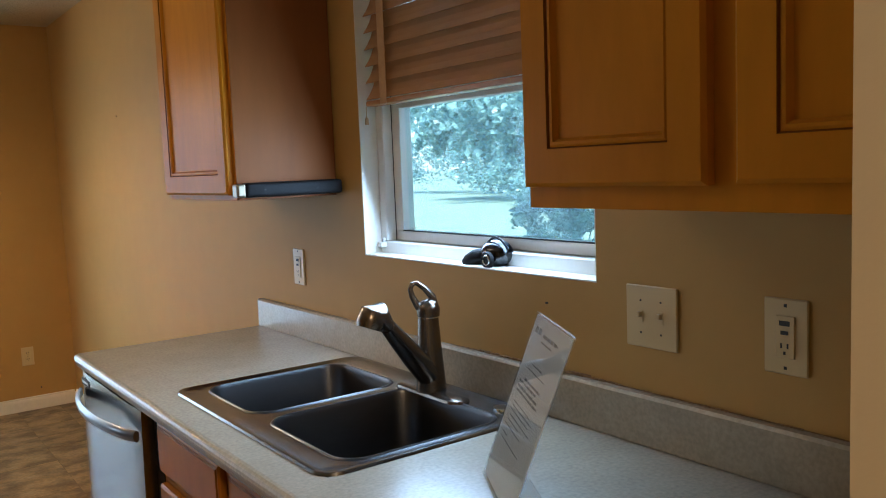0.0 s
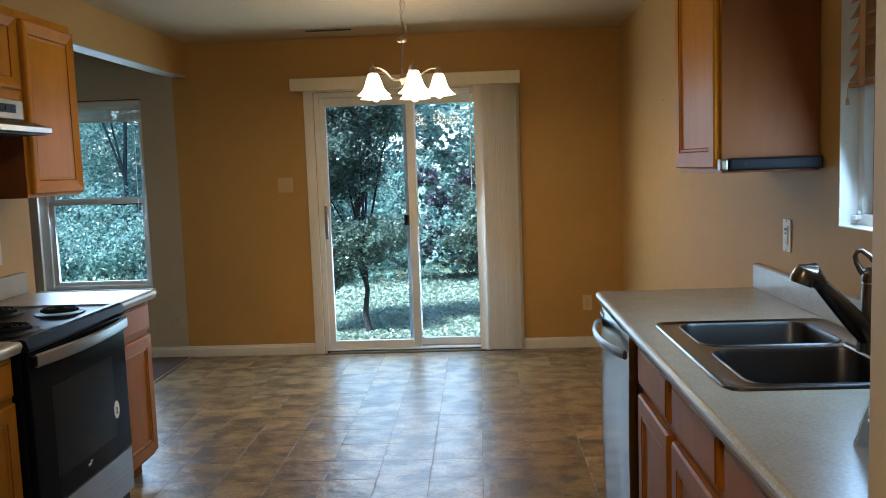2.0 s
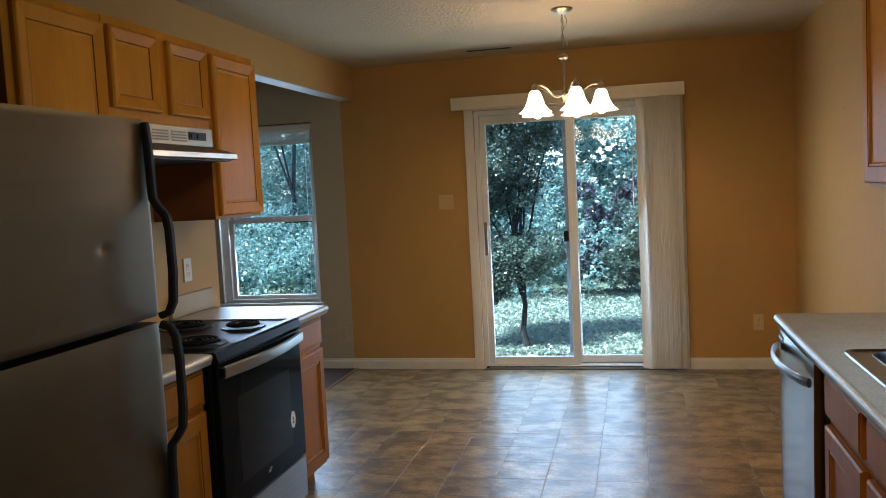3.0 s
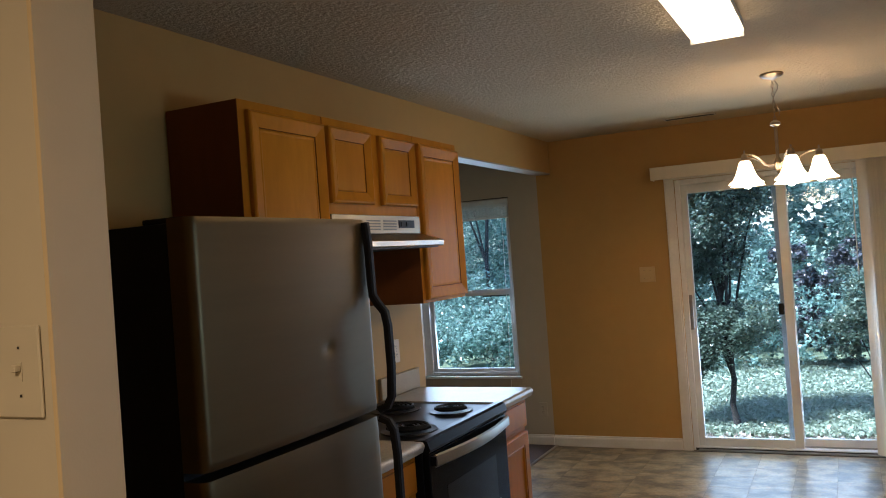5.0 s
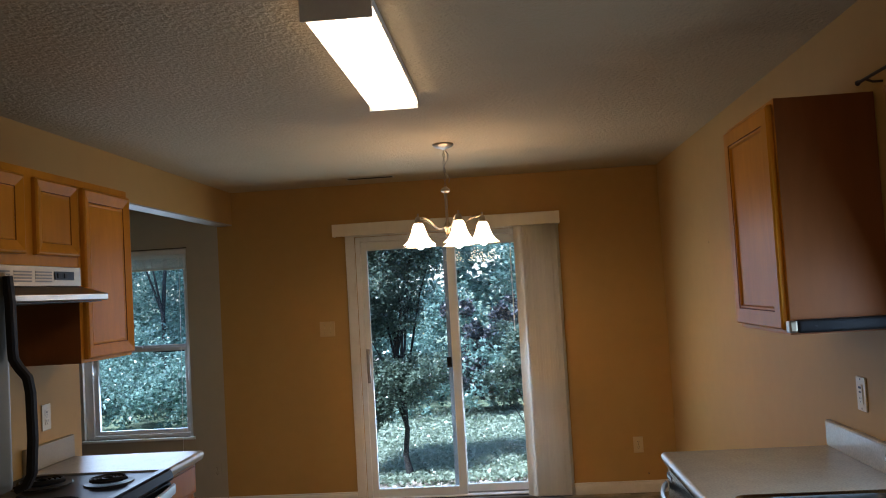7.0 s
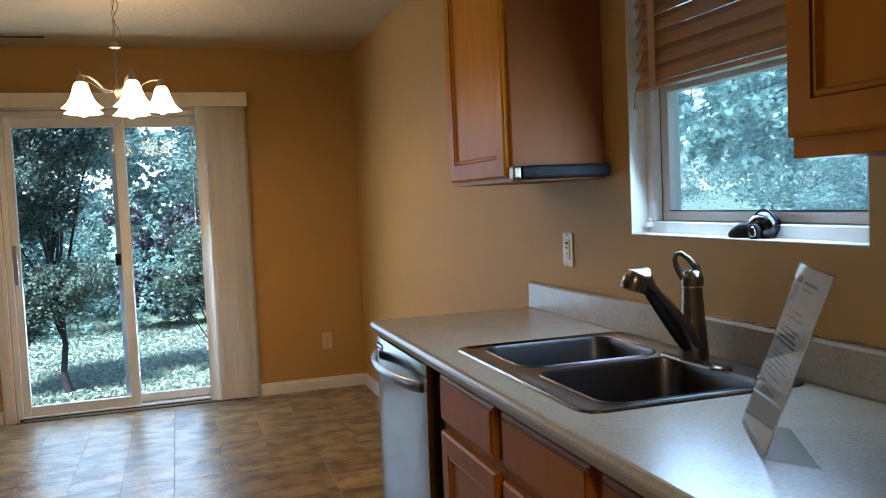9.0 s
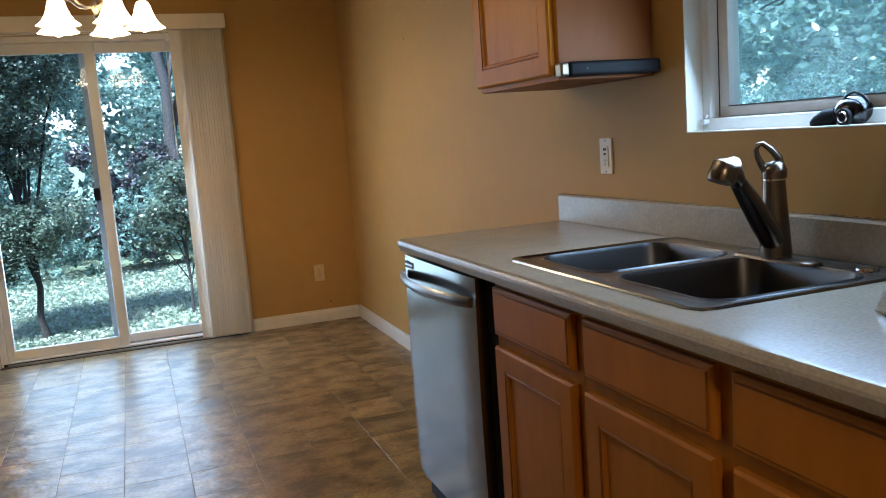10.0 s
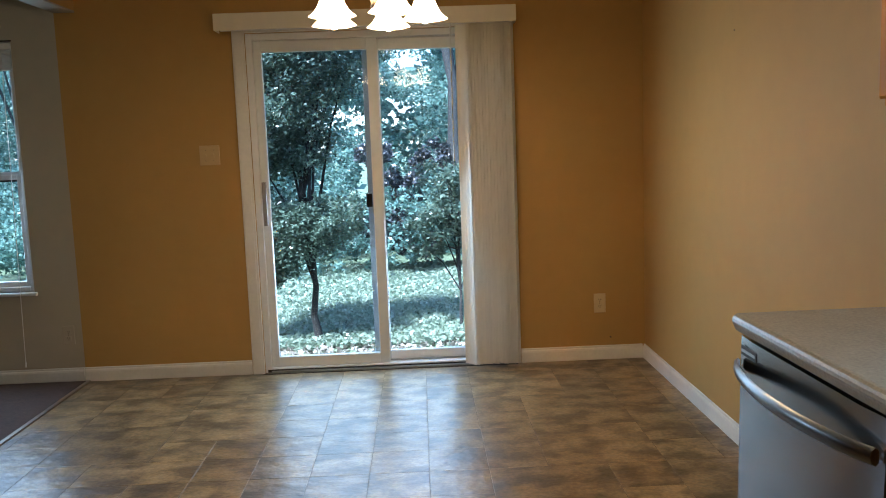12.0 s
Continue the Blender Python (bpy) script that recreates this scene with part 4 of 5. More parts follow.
for k in range(5):
    a = radians(4 + 72 * k)
    ux, uy = math.cos(a), math.sin(a)
    R = 0.205
    arm = part("arm", tube(bmesh.new(), [(CX + ux * r, CY + uy * r, zz) for r, zz in ((0.012, 1.950), (0.05, 1.945), (0.085, 1.955), (0.12, 1.985), (0.155, 2.003), (0.185, 2.004), (R, 1.992))], 0.005, 8), BRASS, ch, smooth=True)
    bm = bmesh.new()
    px, py = CX + ux * R, CY + uy * R
    rr = lathe(bm, px, py, [(0.003, 2.028), (0.006, 2.022), (0.004, 2.012), (0.013, 2.005), (0.019, 1.990), (0.019, 1.974), (0.024, 1.968)], 14)
    part("socket", bm, BRASS, arm, smooth=True)
    bm = bmesh.new()
    rings = lathe(bm, px, py, [(0.020, 1.972), (0.027, 1.967), (0.035, 1.950), (0.042, 1.924), (0.051, 1.896), (0.066, 1.871), (0.090, 1.850), (0.087, 1.850), (0.063, 1.873), (0.047, 1.898)], 36)
    for rg in rings[4:9]:
        for j, vtx in enumerate(rg):
            wv = 1 + 0.035 * math.cos(6 * 2 * math.pi * j / 36)
            vtx.co.x = px + (vtx.co.x - px) * wv
            vtx.co.y = py + (vtx.co.y - py) * wv
    part("shade", bm, SHADE, arm, "lit frosted bell shade with scalloped rim", smooth=True)
    bm = bmesh.new()
    bmesh.ops.create_uvsphere(bm, u_segments=14, v_segments=8, radius=0.024)
    bmesh.ops.translate(bm, verts=bm.verts, vec=(px, py, 1.857))
    part("bulb", bm, LIT_BULB, arm, "glowing bulb", smooth=True)

# fluorescent ceiling light
FL = (-1.725, -1.515, -4.04, -2.82)
fl = thing("ceiling_light", -1.62, -3.43, CH, "rectangular fluorescent ceiling light with lit wrap-around diffuser", "ceiling light")
part("housing", boxes((FL[0] + 0.001, FL[1] - 0.001, FL[2] + 0.0065, FL[3] - 0.0065, CH - 0.030, CH - 0.0005)), WHITE, fl)
bm = bmesh.new()
prof = [(FL[0] + 0.004, CH - 0.031), (FL[0] + 0.002, CH - 0.045), (FL[0] + 0.018, CH - 0.064), (FL[1] - 0.018, CH - 0.064), (FL[1] - 0.002, CH - 0.045), (FL[1] - 0.004, CH - 0.031)]
extrude_profile(bm, prof, FL[2] + 0.007, FL[3] - 0.007)
part("diffuser", bm, LIT, fl, "glowing white diffuser")
for yy in (FL[2], FL[3]):
    d = 0.006 if yy == FL[2] else -0.006
    part("end_cap", boxes((FL[0], FL[1], min(yy, yy + d), max(yy, yy + d), CH - 0.067, CH - 0.0005), bevel=0.001), WHITE, fl, "white metal end cap")

# ceiling register
cv = thing("ceiling_vent", -2.13, -0.345, CH, "narrow slotted metal air register in the ceiling", "vent")
part("frame", boxes((-2.31, -1.955, -0.392, -0.380, CH - 0.006, CH - 0.0005), (-2.31, -1.955, -0.310, -0.298, CH - 0.006, CH - 0.0005), (-2.31, -2.298, -0.380, -0.310, CH - 0.006, CH - 0.0005), (-1.967, -1.955, -0.380, -0.310, CH - 0.006, CH - 0.0005), bevel=0.001), GREY, cv)
part("backing", boxes((-2.298, -1.967, -0.380, -0.310, CH - 0.002, CH - 0.0006)), SLOT, cv, "dark duct opening")
for k in range(4):
    part("slat", boxes((-2.297, -1.968, -0.372 + 0.017 * k, -0.368 + 0.017 * k, CH - 0.0055, CH - 0.0025)), SLOT, cv)

# dishwasher
dw = thing("dishwasher", -0.31, -3.43, 0.0, "stainless steel dishwasher with bowed bar handle under the worktop end", "dishwasher")
part("body", boxes((-0.585, -0.05, -3.762, -3.106, 0.02, 0.878), bevel=0.002), BLACK, dw, "black tub sides")
bm = bmesh.new()
NZ = 16
grid = []
for i in range(NZ + 1):
    z = 0.115 + (0.872 - 0.115) * i / NZ
    bulge = 0.0 if z > 0.76 else 0.004
    grid.append([bm.verts.new((-0.622 - 0.005 * math.sin(math.pi * i / NZ) + (0.006 if j in (0, 8) else 0), -3.705 + 0.603 * j / 8, z)) for j in range(9)])
back = [[bm.verts.new((-0.586, -3.705 + 0.603 * j / 8, z)) for j in (0, 8)] for z in (0.115, 0.872)]
for i in range(NZ):
    for j in range(8):
        bm.faces.new((grid[i][j], grid[i][j + 1], grid[i + 1][j + 1], grid[i + 1][j]))
bm.faces.new([*grid[0], back[0][1], back[0][0]])
bm.faces.new([*grid[-1], back[1][1], back[1][0]])
bm.faces.new([*[grid[i][0] for i in range(NZ + 1)], back[1][0], back[0][0]])
bm.faces.new([*[grid[i][8] for i in range(NZ + 1)], back[1][1], back[0][1]])
dd = part("door", bm, DISH_STEEL, dw, "brushed stainless door", smooth=True)
bm = bmesh.new()
rings = []
for k in range(17):
    t = k / 16
    y = -3.695 + 0.585 * t
    out = -0.628 - 0.048 * math.sin(math.pi * t) ** 0.7
    zc = 0.805
    rings.append([bm.verts.new((out + dx, y, zc + dz)) for dx, dz in ((0, -0.016), (-0.007, -0.010), (-0.009, 0.0), (-0.007, 0.010), (0, 0.016), (0.006, 0.010), (0.006, -0.010))])
for r, s in zip(rings, rings[1:]):
    for k in range(7):
        bm.faces.new((r[k], r[(k + 1) % 7], s[(k + 1) % 7], s[k]))
bm.faces.new(rings[0])
bm.faces.new(rings[-1])
part("handle", bm, NICKEL2, dd, "bowed satin metal handle", smooth=True)
part("vent_slot", boxes((-0.6240, -0.6205, -3.205, -3.120, 0.832, 0.854), bevel=0.001), SLOT, dd, "dark vent slot")
part("vent_louvre", boxes((-0.6255, -0.6241, -3.200, -3.125, 0.840, 0.847), bevel=0.0005), STEEL, dd)
part("toe_panel", boxes((-0.53, -0.51, -3.75, -3.112, 0.001, 0.108)), BLACKM, dw, "black toe panel")

# refrigerator
rf = thing("refrigerator", -2.87, -4.60, 0.0, "dented stainless steel top-freezer refrigerator with black sides and handles", "refrigerator")
part("cabinet_body", boxes((-3.27, -2.575, -4.965, -4.215, 0.02, 1.690), bevel=0.006, seg=2), BLACKM, rf, "black textured sides")
part("hinge_cover", boxes((-2.66, -2.54, -4.955, -4.905, 1.6905, 1.703), bevel=0.003), BLACKM, rf)


def fridge_door(z0, z1, dent):
    bm = bmesh.new()
    ny, nz = (64, 56) if dent else (26, 30)
    y0, y1 = -4.968, -4.212
    grid = []
    for i in range(nz + 1):
        v = i / nz
        row = []
        for j in range(ny + 1):
            u = 0.5 - 0.5 * math.cos(math.pi * j / ny)
            y, z = y0 + (y1 - y0) * u, z0 + (z1 - z0) * v
            e = min(u, 1 - u) * (y1 - y0)
            x = -2.505 + 0.010 * math.sin(math.pi * u)
            if e < 0.022:
                x -= 0.022 * (1 - math.sqrt(max(0, 1 - (1 - e / 0.022) ** 2)))
            if i in (0, nz):
                x -= 0.004
            if dent:
                q = ((y + 4.468) / 0.017) ** 2 + ((z - 1.345) / 0.011) ** 2
                x -= 0.007 * math.exp(-q)
                q = ((y + 4.445) / 0.05) ** 2 + ((z - 1.33) / 0.035) ** 2
                x -= 0.0015 * math.exp(-q)
            row.append(bm.verts.new((x, y, z)))
        grid.append(row)
    for i in range(nz):
        for j in range(ny):
            bm.faces.new((grid[i][j], grid[i][j + 1], grid[i + 1][j + 1], grid[i + 1][j]))
    bk = [[bm.verts.new((-2.572, y, z)) for y in (y0, y1)] for z in (z0, z1)]
    bm.faces.new([*grid[0], bk[0][1], bk[0][0]])
    bm.faces.new([*grid[-1], bk[1][1], bk[1][0]])
    bm.faces.new([*[grid[i][0] for i in range(nz + 1)], bk[1][0], bk[0][0]])
    bm.faces.new([*[grid[i][-1] for i in range(nz + 1)], bk[1][1], bk[0][1]])
    return bm


def strip(path_, w=0.0125, t=0.010):
    """A flat-sided handle bar following (x, z) pairs, w half its width along y."""
    bm = bmesh.new()
    rings = []
    for i, (x, z) in enumerate(path_):
        a, b = path_[max(i - 1, 0)], path_[min(i + 1, len(path_) - 1)]
        tx, tz = b[0] - a[0], b[1] - a[1]
        L = math.hypot(tx, tz)
        nx, nz_ = -tz / L, tx / L
        if nx < 0:
            nx, nz_ = -nx, -nz_
        rings.append([bm.verts.new((x + nx * d, -4.235 + dy, z + nz_ * d)) for dy, d in ((-w, -t), (-w, t * 0.5), (-w * 0.6, t), (w * 0.6, t), (w, t * 0.5), (w, -t))])
    for r, s in zip(rings, rings[1:]):
        for k in range(6):
            bm.faces.new((r[k], r[(k + 1) % 6], s[(k + 1) % 6], s[k]))
    bm.faces.new(rings[0])
    bm.faces.new(rings[-1])
    return bm


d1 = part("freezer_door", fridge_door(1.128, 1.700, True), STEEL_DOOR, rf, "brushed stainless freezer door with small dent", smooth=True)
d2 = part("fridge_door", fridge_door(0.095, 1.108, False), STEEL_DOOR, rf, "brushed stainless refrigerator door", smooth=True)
part("handle", strip([(-2.497, 1.690), (-2.490, 1.62), (-2.488, 1.50), (-2.486, 1.47), (-2.470, 1.445), (-2.449, 1.42), (-2.442, 1.38), (-2.440, 1.26), (-2.446, 1.17), (-2.462, 1.14), (-2.490, 1.130)]), BLACKM, d1, "black bowed handle", smooth=True)
part("handle", strip([(-2.490, 1.106), (-2.462, 1.096), (-2.446, 1.07), (-2.440, 1.00), (-2.440, 0.86), (-2.446, 0.80), (-2.465, 0.77), (-2.486, 0.745), (-2.490, 0.70), (-2.494, 0.40), (-2.498, 0.20)]), BLACKM, d2, "black bowed handle", smooth=True)
part("grille", boxes((-2.60, -2.565, -4.96, -4.22, 0.005, 0.088)), BLACKM, rf)

# range
rg_ = thing("range", -2.97, -3.28, 0.0, "black and stainless electric range with four coil burners", "range")
RY0, RY1 = -3.668, -2.900
part("body", boxes((-3.285, -2.668, RY0, RY1, 0.01, 0.8735), bevel=0.002), BLACK, rg_, "black enamel body")
part("cooktop", extrude_profile(bmesh.new(), [(-3.285, 0.874), (-2.655, 0.850), (-2.636, 0.854), (-2.630, 0.866), (-2.640, 0.896), (-2.655, 0.902), (-2.690, 0.899), (-2.705, 0.892), (-3.285, 0.892)], RY0 - 0.001, RY1 + 0.001), BLACK, rg_, "black enamel cooktop with raised front lip")
for bx_, by_, br in ((-2.82, -3.475, 0.095), (-2.82, -3.085, 0.075), (-3.10, -3.475, 0.075), (-3.10, -3.085, 0.095)):
    bm = bmesh.new()
    lathe(bm, bx_, by_, [(br + 0.022, 0.8925), (br + 0.018, 0.897), (br + 0.008, 0.895), (br * 0.5, 0.8928), (0.01, 0.8925)], 28)
    pan = part("drip_pan", bm, CHROME2, rg_, "shiny metal drip pan", smooth=True)
    bm = bmesh.new()
    turns = 4
    pts, N = [], 72
    for j in range(N + 1):
        t = j / N
        r = 0.018 + (br - 0.018) * t
        a = 2 * math.pi * turns * t
        pts.append((bx_ + r * math.cos(a), by_ + r * math.sin(a), 0.910))
    part("coil_burner", tube(bm, pts, 0.0062, 6), BLACKM, rg_, "black spiral coil")
od = part("oven_door", boxes((-2.667, -2.640, RY0 + 0.004, RY1 - 0.004, 0.275, 0.849), bevel=0.006, seg=2), GLASSB, rg_, "glossy black glass oven door")
part("window", boxes((-2.6398, -2.6392, RY0 + 0.14, RY1 - 0.14, 0.36, 0.70)), OVEN_TINT, od, "dark grey oven window")
bm = bmesh.new()
rings = []
for k in range(15):
    t = k / 14
    y = RY0 + 0.02 + (RY1 - RY0 - 0.04) * t
    out = -2.622 + 0.034 * math.sin(math.pi * t)
    zc = 0.822
    rings.append([bm.verts.new((out + dx, y, zc + dz)) for dx, dz in ((0, -0.024), (0.007, -0.018), (0.008, 0.0), (0.007, 0.018), (0, 0.024), (-0.006, 0.018), (-0.006, -0.018))])
for r, s in zip(rings, rings[1:]):
    for k in range(7):
        bm.faces.new((r[k], r[(k + 1) % 7], s[(k + 1) % 7], s[k]))
bm.faces.new(rings[0])
bm.faces.new(rings[-1])
part("handle", bm, STEEL, od, "bowed stainless handle", smooth=True)
for y in (RY0 + 0.015, RY1 - 0.04):
    part("handle_mount", boxes((-2.6395, -2.618, y, y + 0.025, 0.805, 0.838)), BLACK, od)
bm = bmesh.new()
oval = [[bm.verts.new((x, -3.030 + 0.024 * math.cos(a), 0.468 + 0.038 * math.sin(a))) for a in (2 * math.pi * k / 20 for k in range(20))] for x in (-2.6395, -2.6380)]
bridge(bm, *oval)
bm.faces.new(oval[0])
bm.faces.new(oval[1])
part("sticker", bm, WHITE, od, "white oval sticker")
part("sticker_mark", boxes((-2.6378, -2.6368, -3.040, -3.022, 0.452, 0.460), (-2.6378, -2.6368, -3.036, -3.026, 0.464, 0.478)), SLOT, od, "dark marks on the sticker")
part("badge", boxes((-2.6395, -2.6375, -3.305, -3.280, 0.322, 0.332), (-2.6395, -2.6375, -3.290, -3.270, 0.332, 0.340), bevel=0.0008), STEEL, od, "small metal badge")
part("drawer", boxes((-2.667, -2.642, RY0 + 0.004, RY1 - 0.004, 0.080, 0.268), bevel=0.006, seg=2), STEEL, rg_, "stainless storage drawer")

# range hood
hd = thing("range_hood", -3.08, -3.33, 1.62, "stainless steel under-cabinet range hood with slotted vents", "range hood")
HY0, HY1 = -3.692, -2.960
part("upper_box", boxes((-3.298, -2.972, HY0, HY1, 1.690, 1.769), bevel=0.002), HOODM, hd)
bm = extrude_profile(bmesh.new(), [(-3.298, 1.640), (-2.862, 1.628), (-2.856, 1.632), (-2.856, 1.652), (-2.862, 1.656), (-2.972, 1.689), (-3.298, 1.689)], HY0, HY1)
part("canopy", bm, STEEL, hd, "flared stainless canopy")
part("underside", boxes((-3.28, -2.88, HY0 + 0.01, HY1 - 0.01, 1.622, 1.6275)), SLOT, hd, "dark filter underside")
vb_ = bmesh.new()
for grp in (-3.58, -3.44, -3.30):
    for r in range(4):
        box(vb_, -2.9715, -2.9700, grp, grp + 0.115, 1.742 - r * 0.012, 1.748 - r * 0.012)
part("vent_slots", vb_, SLOT, hd, "dark vent slots")
part("control_panel", boxes((-2.9715, -2.9685, -3.165, -3.02, 1.715, 1.750), bevel=0.001), BLACK, hd, "black switch panel")
part("switch", boxes((-2.9684, -2.9650, -3.15, -3.12, 1.722, 1.742), (-2.9684, -2.9650, -3.10, -3.07, 1.722, 1.742), bevel=0.001), BLACKM, hd)

# ---- outdoors ----
GZ = -0.30


def leaf_mat(name, c1, c2, trans=0.45):
    m = bpy.data.materials.new(name)
    m.use_nodes = True
    nt = m.node_tree
    b = nt.nodes["Principled BSDF"]
    g = nt.nodes.new("ShaderNodeNewGeometry")
    r = nt.nodes.new("ShaderNodeValToRGB")
    r.color_ramp.elements[0].color, r.color_ramp.elements[1].color = (*c1, 1), (*c2, 1)
    nt.links.new(g.outputs["Random Per Island"], r.inputs[0])
    nt.links.new(r.outputs[0], b.inputs["Base Color"])
    b.inputs["Roughness"].default_value = 0.28
    t = nt.nodes.new("ShaderNodeBsdfTranslucent")
    nt.links.new(r.outputs[0], t.inputs[0])
    mx = nt.nodes.new("ShaderNodeMixShader")
    mx.inputs[0].default_value = trans
    nt.links.new(b.outputs[0], mx.inputs[1])
    nt.links.new(t.outputs[0], mx.inputs[2])
    nt.links.new(mx.outputs[0], nt.nodes["Material Output"].inputs[0])
    return m


LEAF = leaf_mat("broad_leaves", (0.06, 0.115, 0.10), (0.26, 0.42, 0.38), 0.5)
TWIG = leaf_mat("dark_brush_and_shade", (0.022, 0.026, 0.032), (0.070, 0.078, 0.090), 0.1)
LITTER = leaf_mat("pale_leaf_litter", (0.14, 0.12, 0.10), (0.42, 0.40, 0.36), 0.2)
LEAF_DARK = leaf_mat("dark_leaves", (0.05, 0.08, 0.065), (0.15, 0.22, 0.17), 0.4)
GRASSM = leaf_mat("grass_blades", (0.21, 0.28, 0.21), (0.28, 0.35, 0.28), 0.4)
BARK = mat("brown_bark", (0.034, 0.034, 0.034), 0.9, 0, (0.019, 0.019, 0.020), 12, (1, 1, 0.2), 0.9, 40, fine=0.3)
SOIL = mat("grass_and_litter_ground", (0.065, 0.10, 0.06), 0.95, 0, (0.11, 0.15, 0.095), 1.3, (1, 1, 1), 1.0, 30, fine=0.35, bump_dist=0.02)


def leaves_mesh(name, centers, size, material, parent=None, kind="", upright=0.0):
    """Many small folded leaves at the given centres, as one mesh."""
    n = len(centers)
    a = np.random.normal(size=(n, 3))
    a[:, 2] *= 0.6
    a /= np.linalg.norm(a, axis=1)[:, None]
    b = np.cross(a, np.random.normal(size=(n, 3)))
    b /= np.linalg.norm(b, axis=1)[:, None]
    c = np.cross(a, b)
    L = size * np.random.uniform(0.6, 1.3, (n, 1))
    W = L * 0.28
    tip, tail = centers + a * L / 2, centers - a * L / 2
    s1, s2 = centers + b * W + c * W * 0.4, centers - b * W + c * W * 0.4
    verts = np.stack([tail, s1, tip, s2], 1).reshape(-1, 3)
    base = parent.location if parent else Vector((0, 0, 0))
    verts = verts - np.array(base)
    me = bpy.data.meshes.new(name)
    me.vertices.add(4 * n)
    me.vertices.foreach_set("co", verts.ravel())
    me.loops.add(4 * n)
    me.loops.foreach_set("vertex_index", np.arange(4 * n))
    me.polygons.add(n)
    me.polygons.foreach_set("loop_start", np.arange(n) * 4)
    me.update(calc_edges=True)
    me.materials.append(material)
    ob = new(name, me)
    if parent:
        ob.parent = parent
    if kind:
        tagged(ob, kind=kind)
    return ob


def clump_centers(blobs, n, flat=0.7):
    """Leaf places: clustered twigs inside ellipsoids (x, y, z, radius)."""
    w = np.array([b[3] ** 2 for b in blobs])
    pick = np.random.choice(len(blobs), n, p=w / w.sum())
    twigs = 40
    out = np.zeros((n, 3))
    for i, b in enumerate(blobs):
        idx = np.where(pick == i)[0]
        if not len(idx):
            continue
        m = max(1, len(idx) // twigs)
        d = np.random.normal(size=(m, 3))
        d /= np.linalg.norm(d, axis=1)[:, None]
        tc = np.array(b[:3]) + d * b[3] * np.random.uniform(0.45, 1.0, (m, 1)) * np.array([1, 1, flat])
        k = np.random.randint(0, m, len(idx))
        out[idx] = tc[k] + np.random.normal(size=(len(idx), 3)) * b[3] * 0.11
    out[:, 2] = np.maximum(out[:, 2], GZ + 0.03)
    return out


def tree(name, x, y, h, trunk_r, blobs, n, size, leaf, label, lean=(0, 0), limbs=5, seed=1):
    random.seed(seed)
    np.random.seed(seed)
    t = thing(name, x, y, GZ, label, "tree" if name == "tree" else "shrub")
    top = Vector((x + lean[0], y + lean[1], GZ + h))
    base = Vector((x, y, GZ - 0.02))
    pts = [base.lerp(top, k / 6) + Vector((random.uniform(-1, 1), random.uniform(-1, 1), 0)) * trunk_r * (0.9 if 0 < k < 6 else 0) for k in range(7)]
    bm = tube(bmesh.new(), pts, [trunk_r * (1.35 if k == 0 else 1 - 0.1 * k) for k in range(7)], 10)
    for k in range(limbs):
        s = pts[2 + k % 4]
        e = Vector(random.choice(blobs)[:3])
        m = s.lerp(e, 0.5) + Vector((0, 0, 0.12 * (e - s).length))
        tube(bm, [s, m, e], [trunk_r * 0.5, trunk_r * 0.3, trunk_r * 0.1], 7)
    part("trunk", bm, BARK, t, "rough brown trunk and limbs", smooth=True)
    leaves_mesh("crown", clump_centers(blobs, n), size, leaf, t)
    return t


structure("ground", boxes((-400, 400, -400, 400, GZ - 0.5, GZ)), SOIL)
rs = random.Random(5)
tree("tree", -2.26, 2.12, 1.5, 0.032, [(-2.35, 2.1, 0.66, 0.40), (-2.10, 2.0, 0.78, 0.30), (-2.65, 2.15, 0.70, 0.42), (-2.72, 2.1, 0.35, 0.28), (-2.55, 2.15, 1.7, 0.5), (-2.15, 2.15, 2.0, 0.40), (-2.75, 2.2, 1.35, 0.42), (-2.38, 2.2, 1.35, 0.32), (-1.85, 2.2, 2.25, 0.34), (-2.4, 2.1, 2.3, 0.5), (-2.9, 2.2, 2.1, 0.5), (-2.3, 2.0, 2.9, 0.5)], 60000, 0.038, LEAF_DARK, "small dark-leaved tree with thin crooked trunk close outside the door", lean=(-0.12, 0.05), limbs=13, seed=2)
tree("shrub", -1.02, 2.35, 1.1, 0.016, [(-1.22, 2.4, 0.66, 0.26), (-1.02, 2.4, 0.80, 0.30), (-0.82, 2.45, 0.62, 0.30), (-1.1, 2.5, 1.05, 0.28), (-1.32, 2.4, 0.45, 0.16)], 7500, 0.042, LEAF_DARK, "twiggy shrub with bare lower branches on the lawn", limbs=16, seed=3)
tree("tree", -0.55, 6.2, 5.0, 0.10, [(-0.9, 7.4, 3.6, 0.7), (0.1, 7.3, 4.2, 0.9), (-1.3, 7.2, 4.8, 0.7), (0.7, 7.3, 3.0, 0.7)], 9000, 0.12, LEAF, "leaning tree with dark trunk at the wood edge", lean=(-0.75, 0.1), limbs=8, seed=4)
tree("tree", -4.3, 7.6, 5.5, 0.045, [(-4.6, 7.0, 3.9, 1.2), (-3.6, 7.2, 4.8, 1.0), (-5.2, 7.2, 4.6, 1.0), (-4.2, 7.4, 2.8, 0.8)], 9000, 0.12, LEAF, "broad-leaved tree at the wood edge", limbs=8, seed=6)
tree("tree", -7.0, 7.4, 5.2, 0.045, [(-7.2, 6.6, 3.6, 1.1), (-6.2, 6.8, 4.4, 1.0), (-7.9, 6.7, 4.2, 1.0)], 8000, 0.12, LEAF, "broad-leaved tree behind the low brush", limbs=7, seed=8)
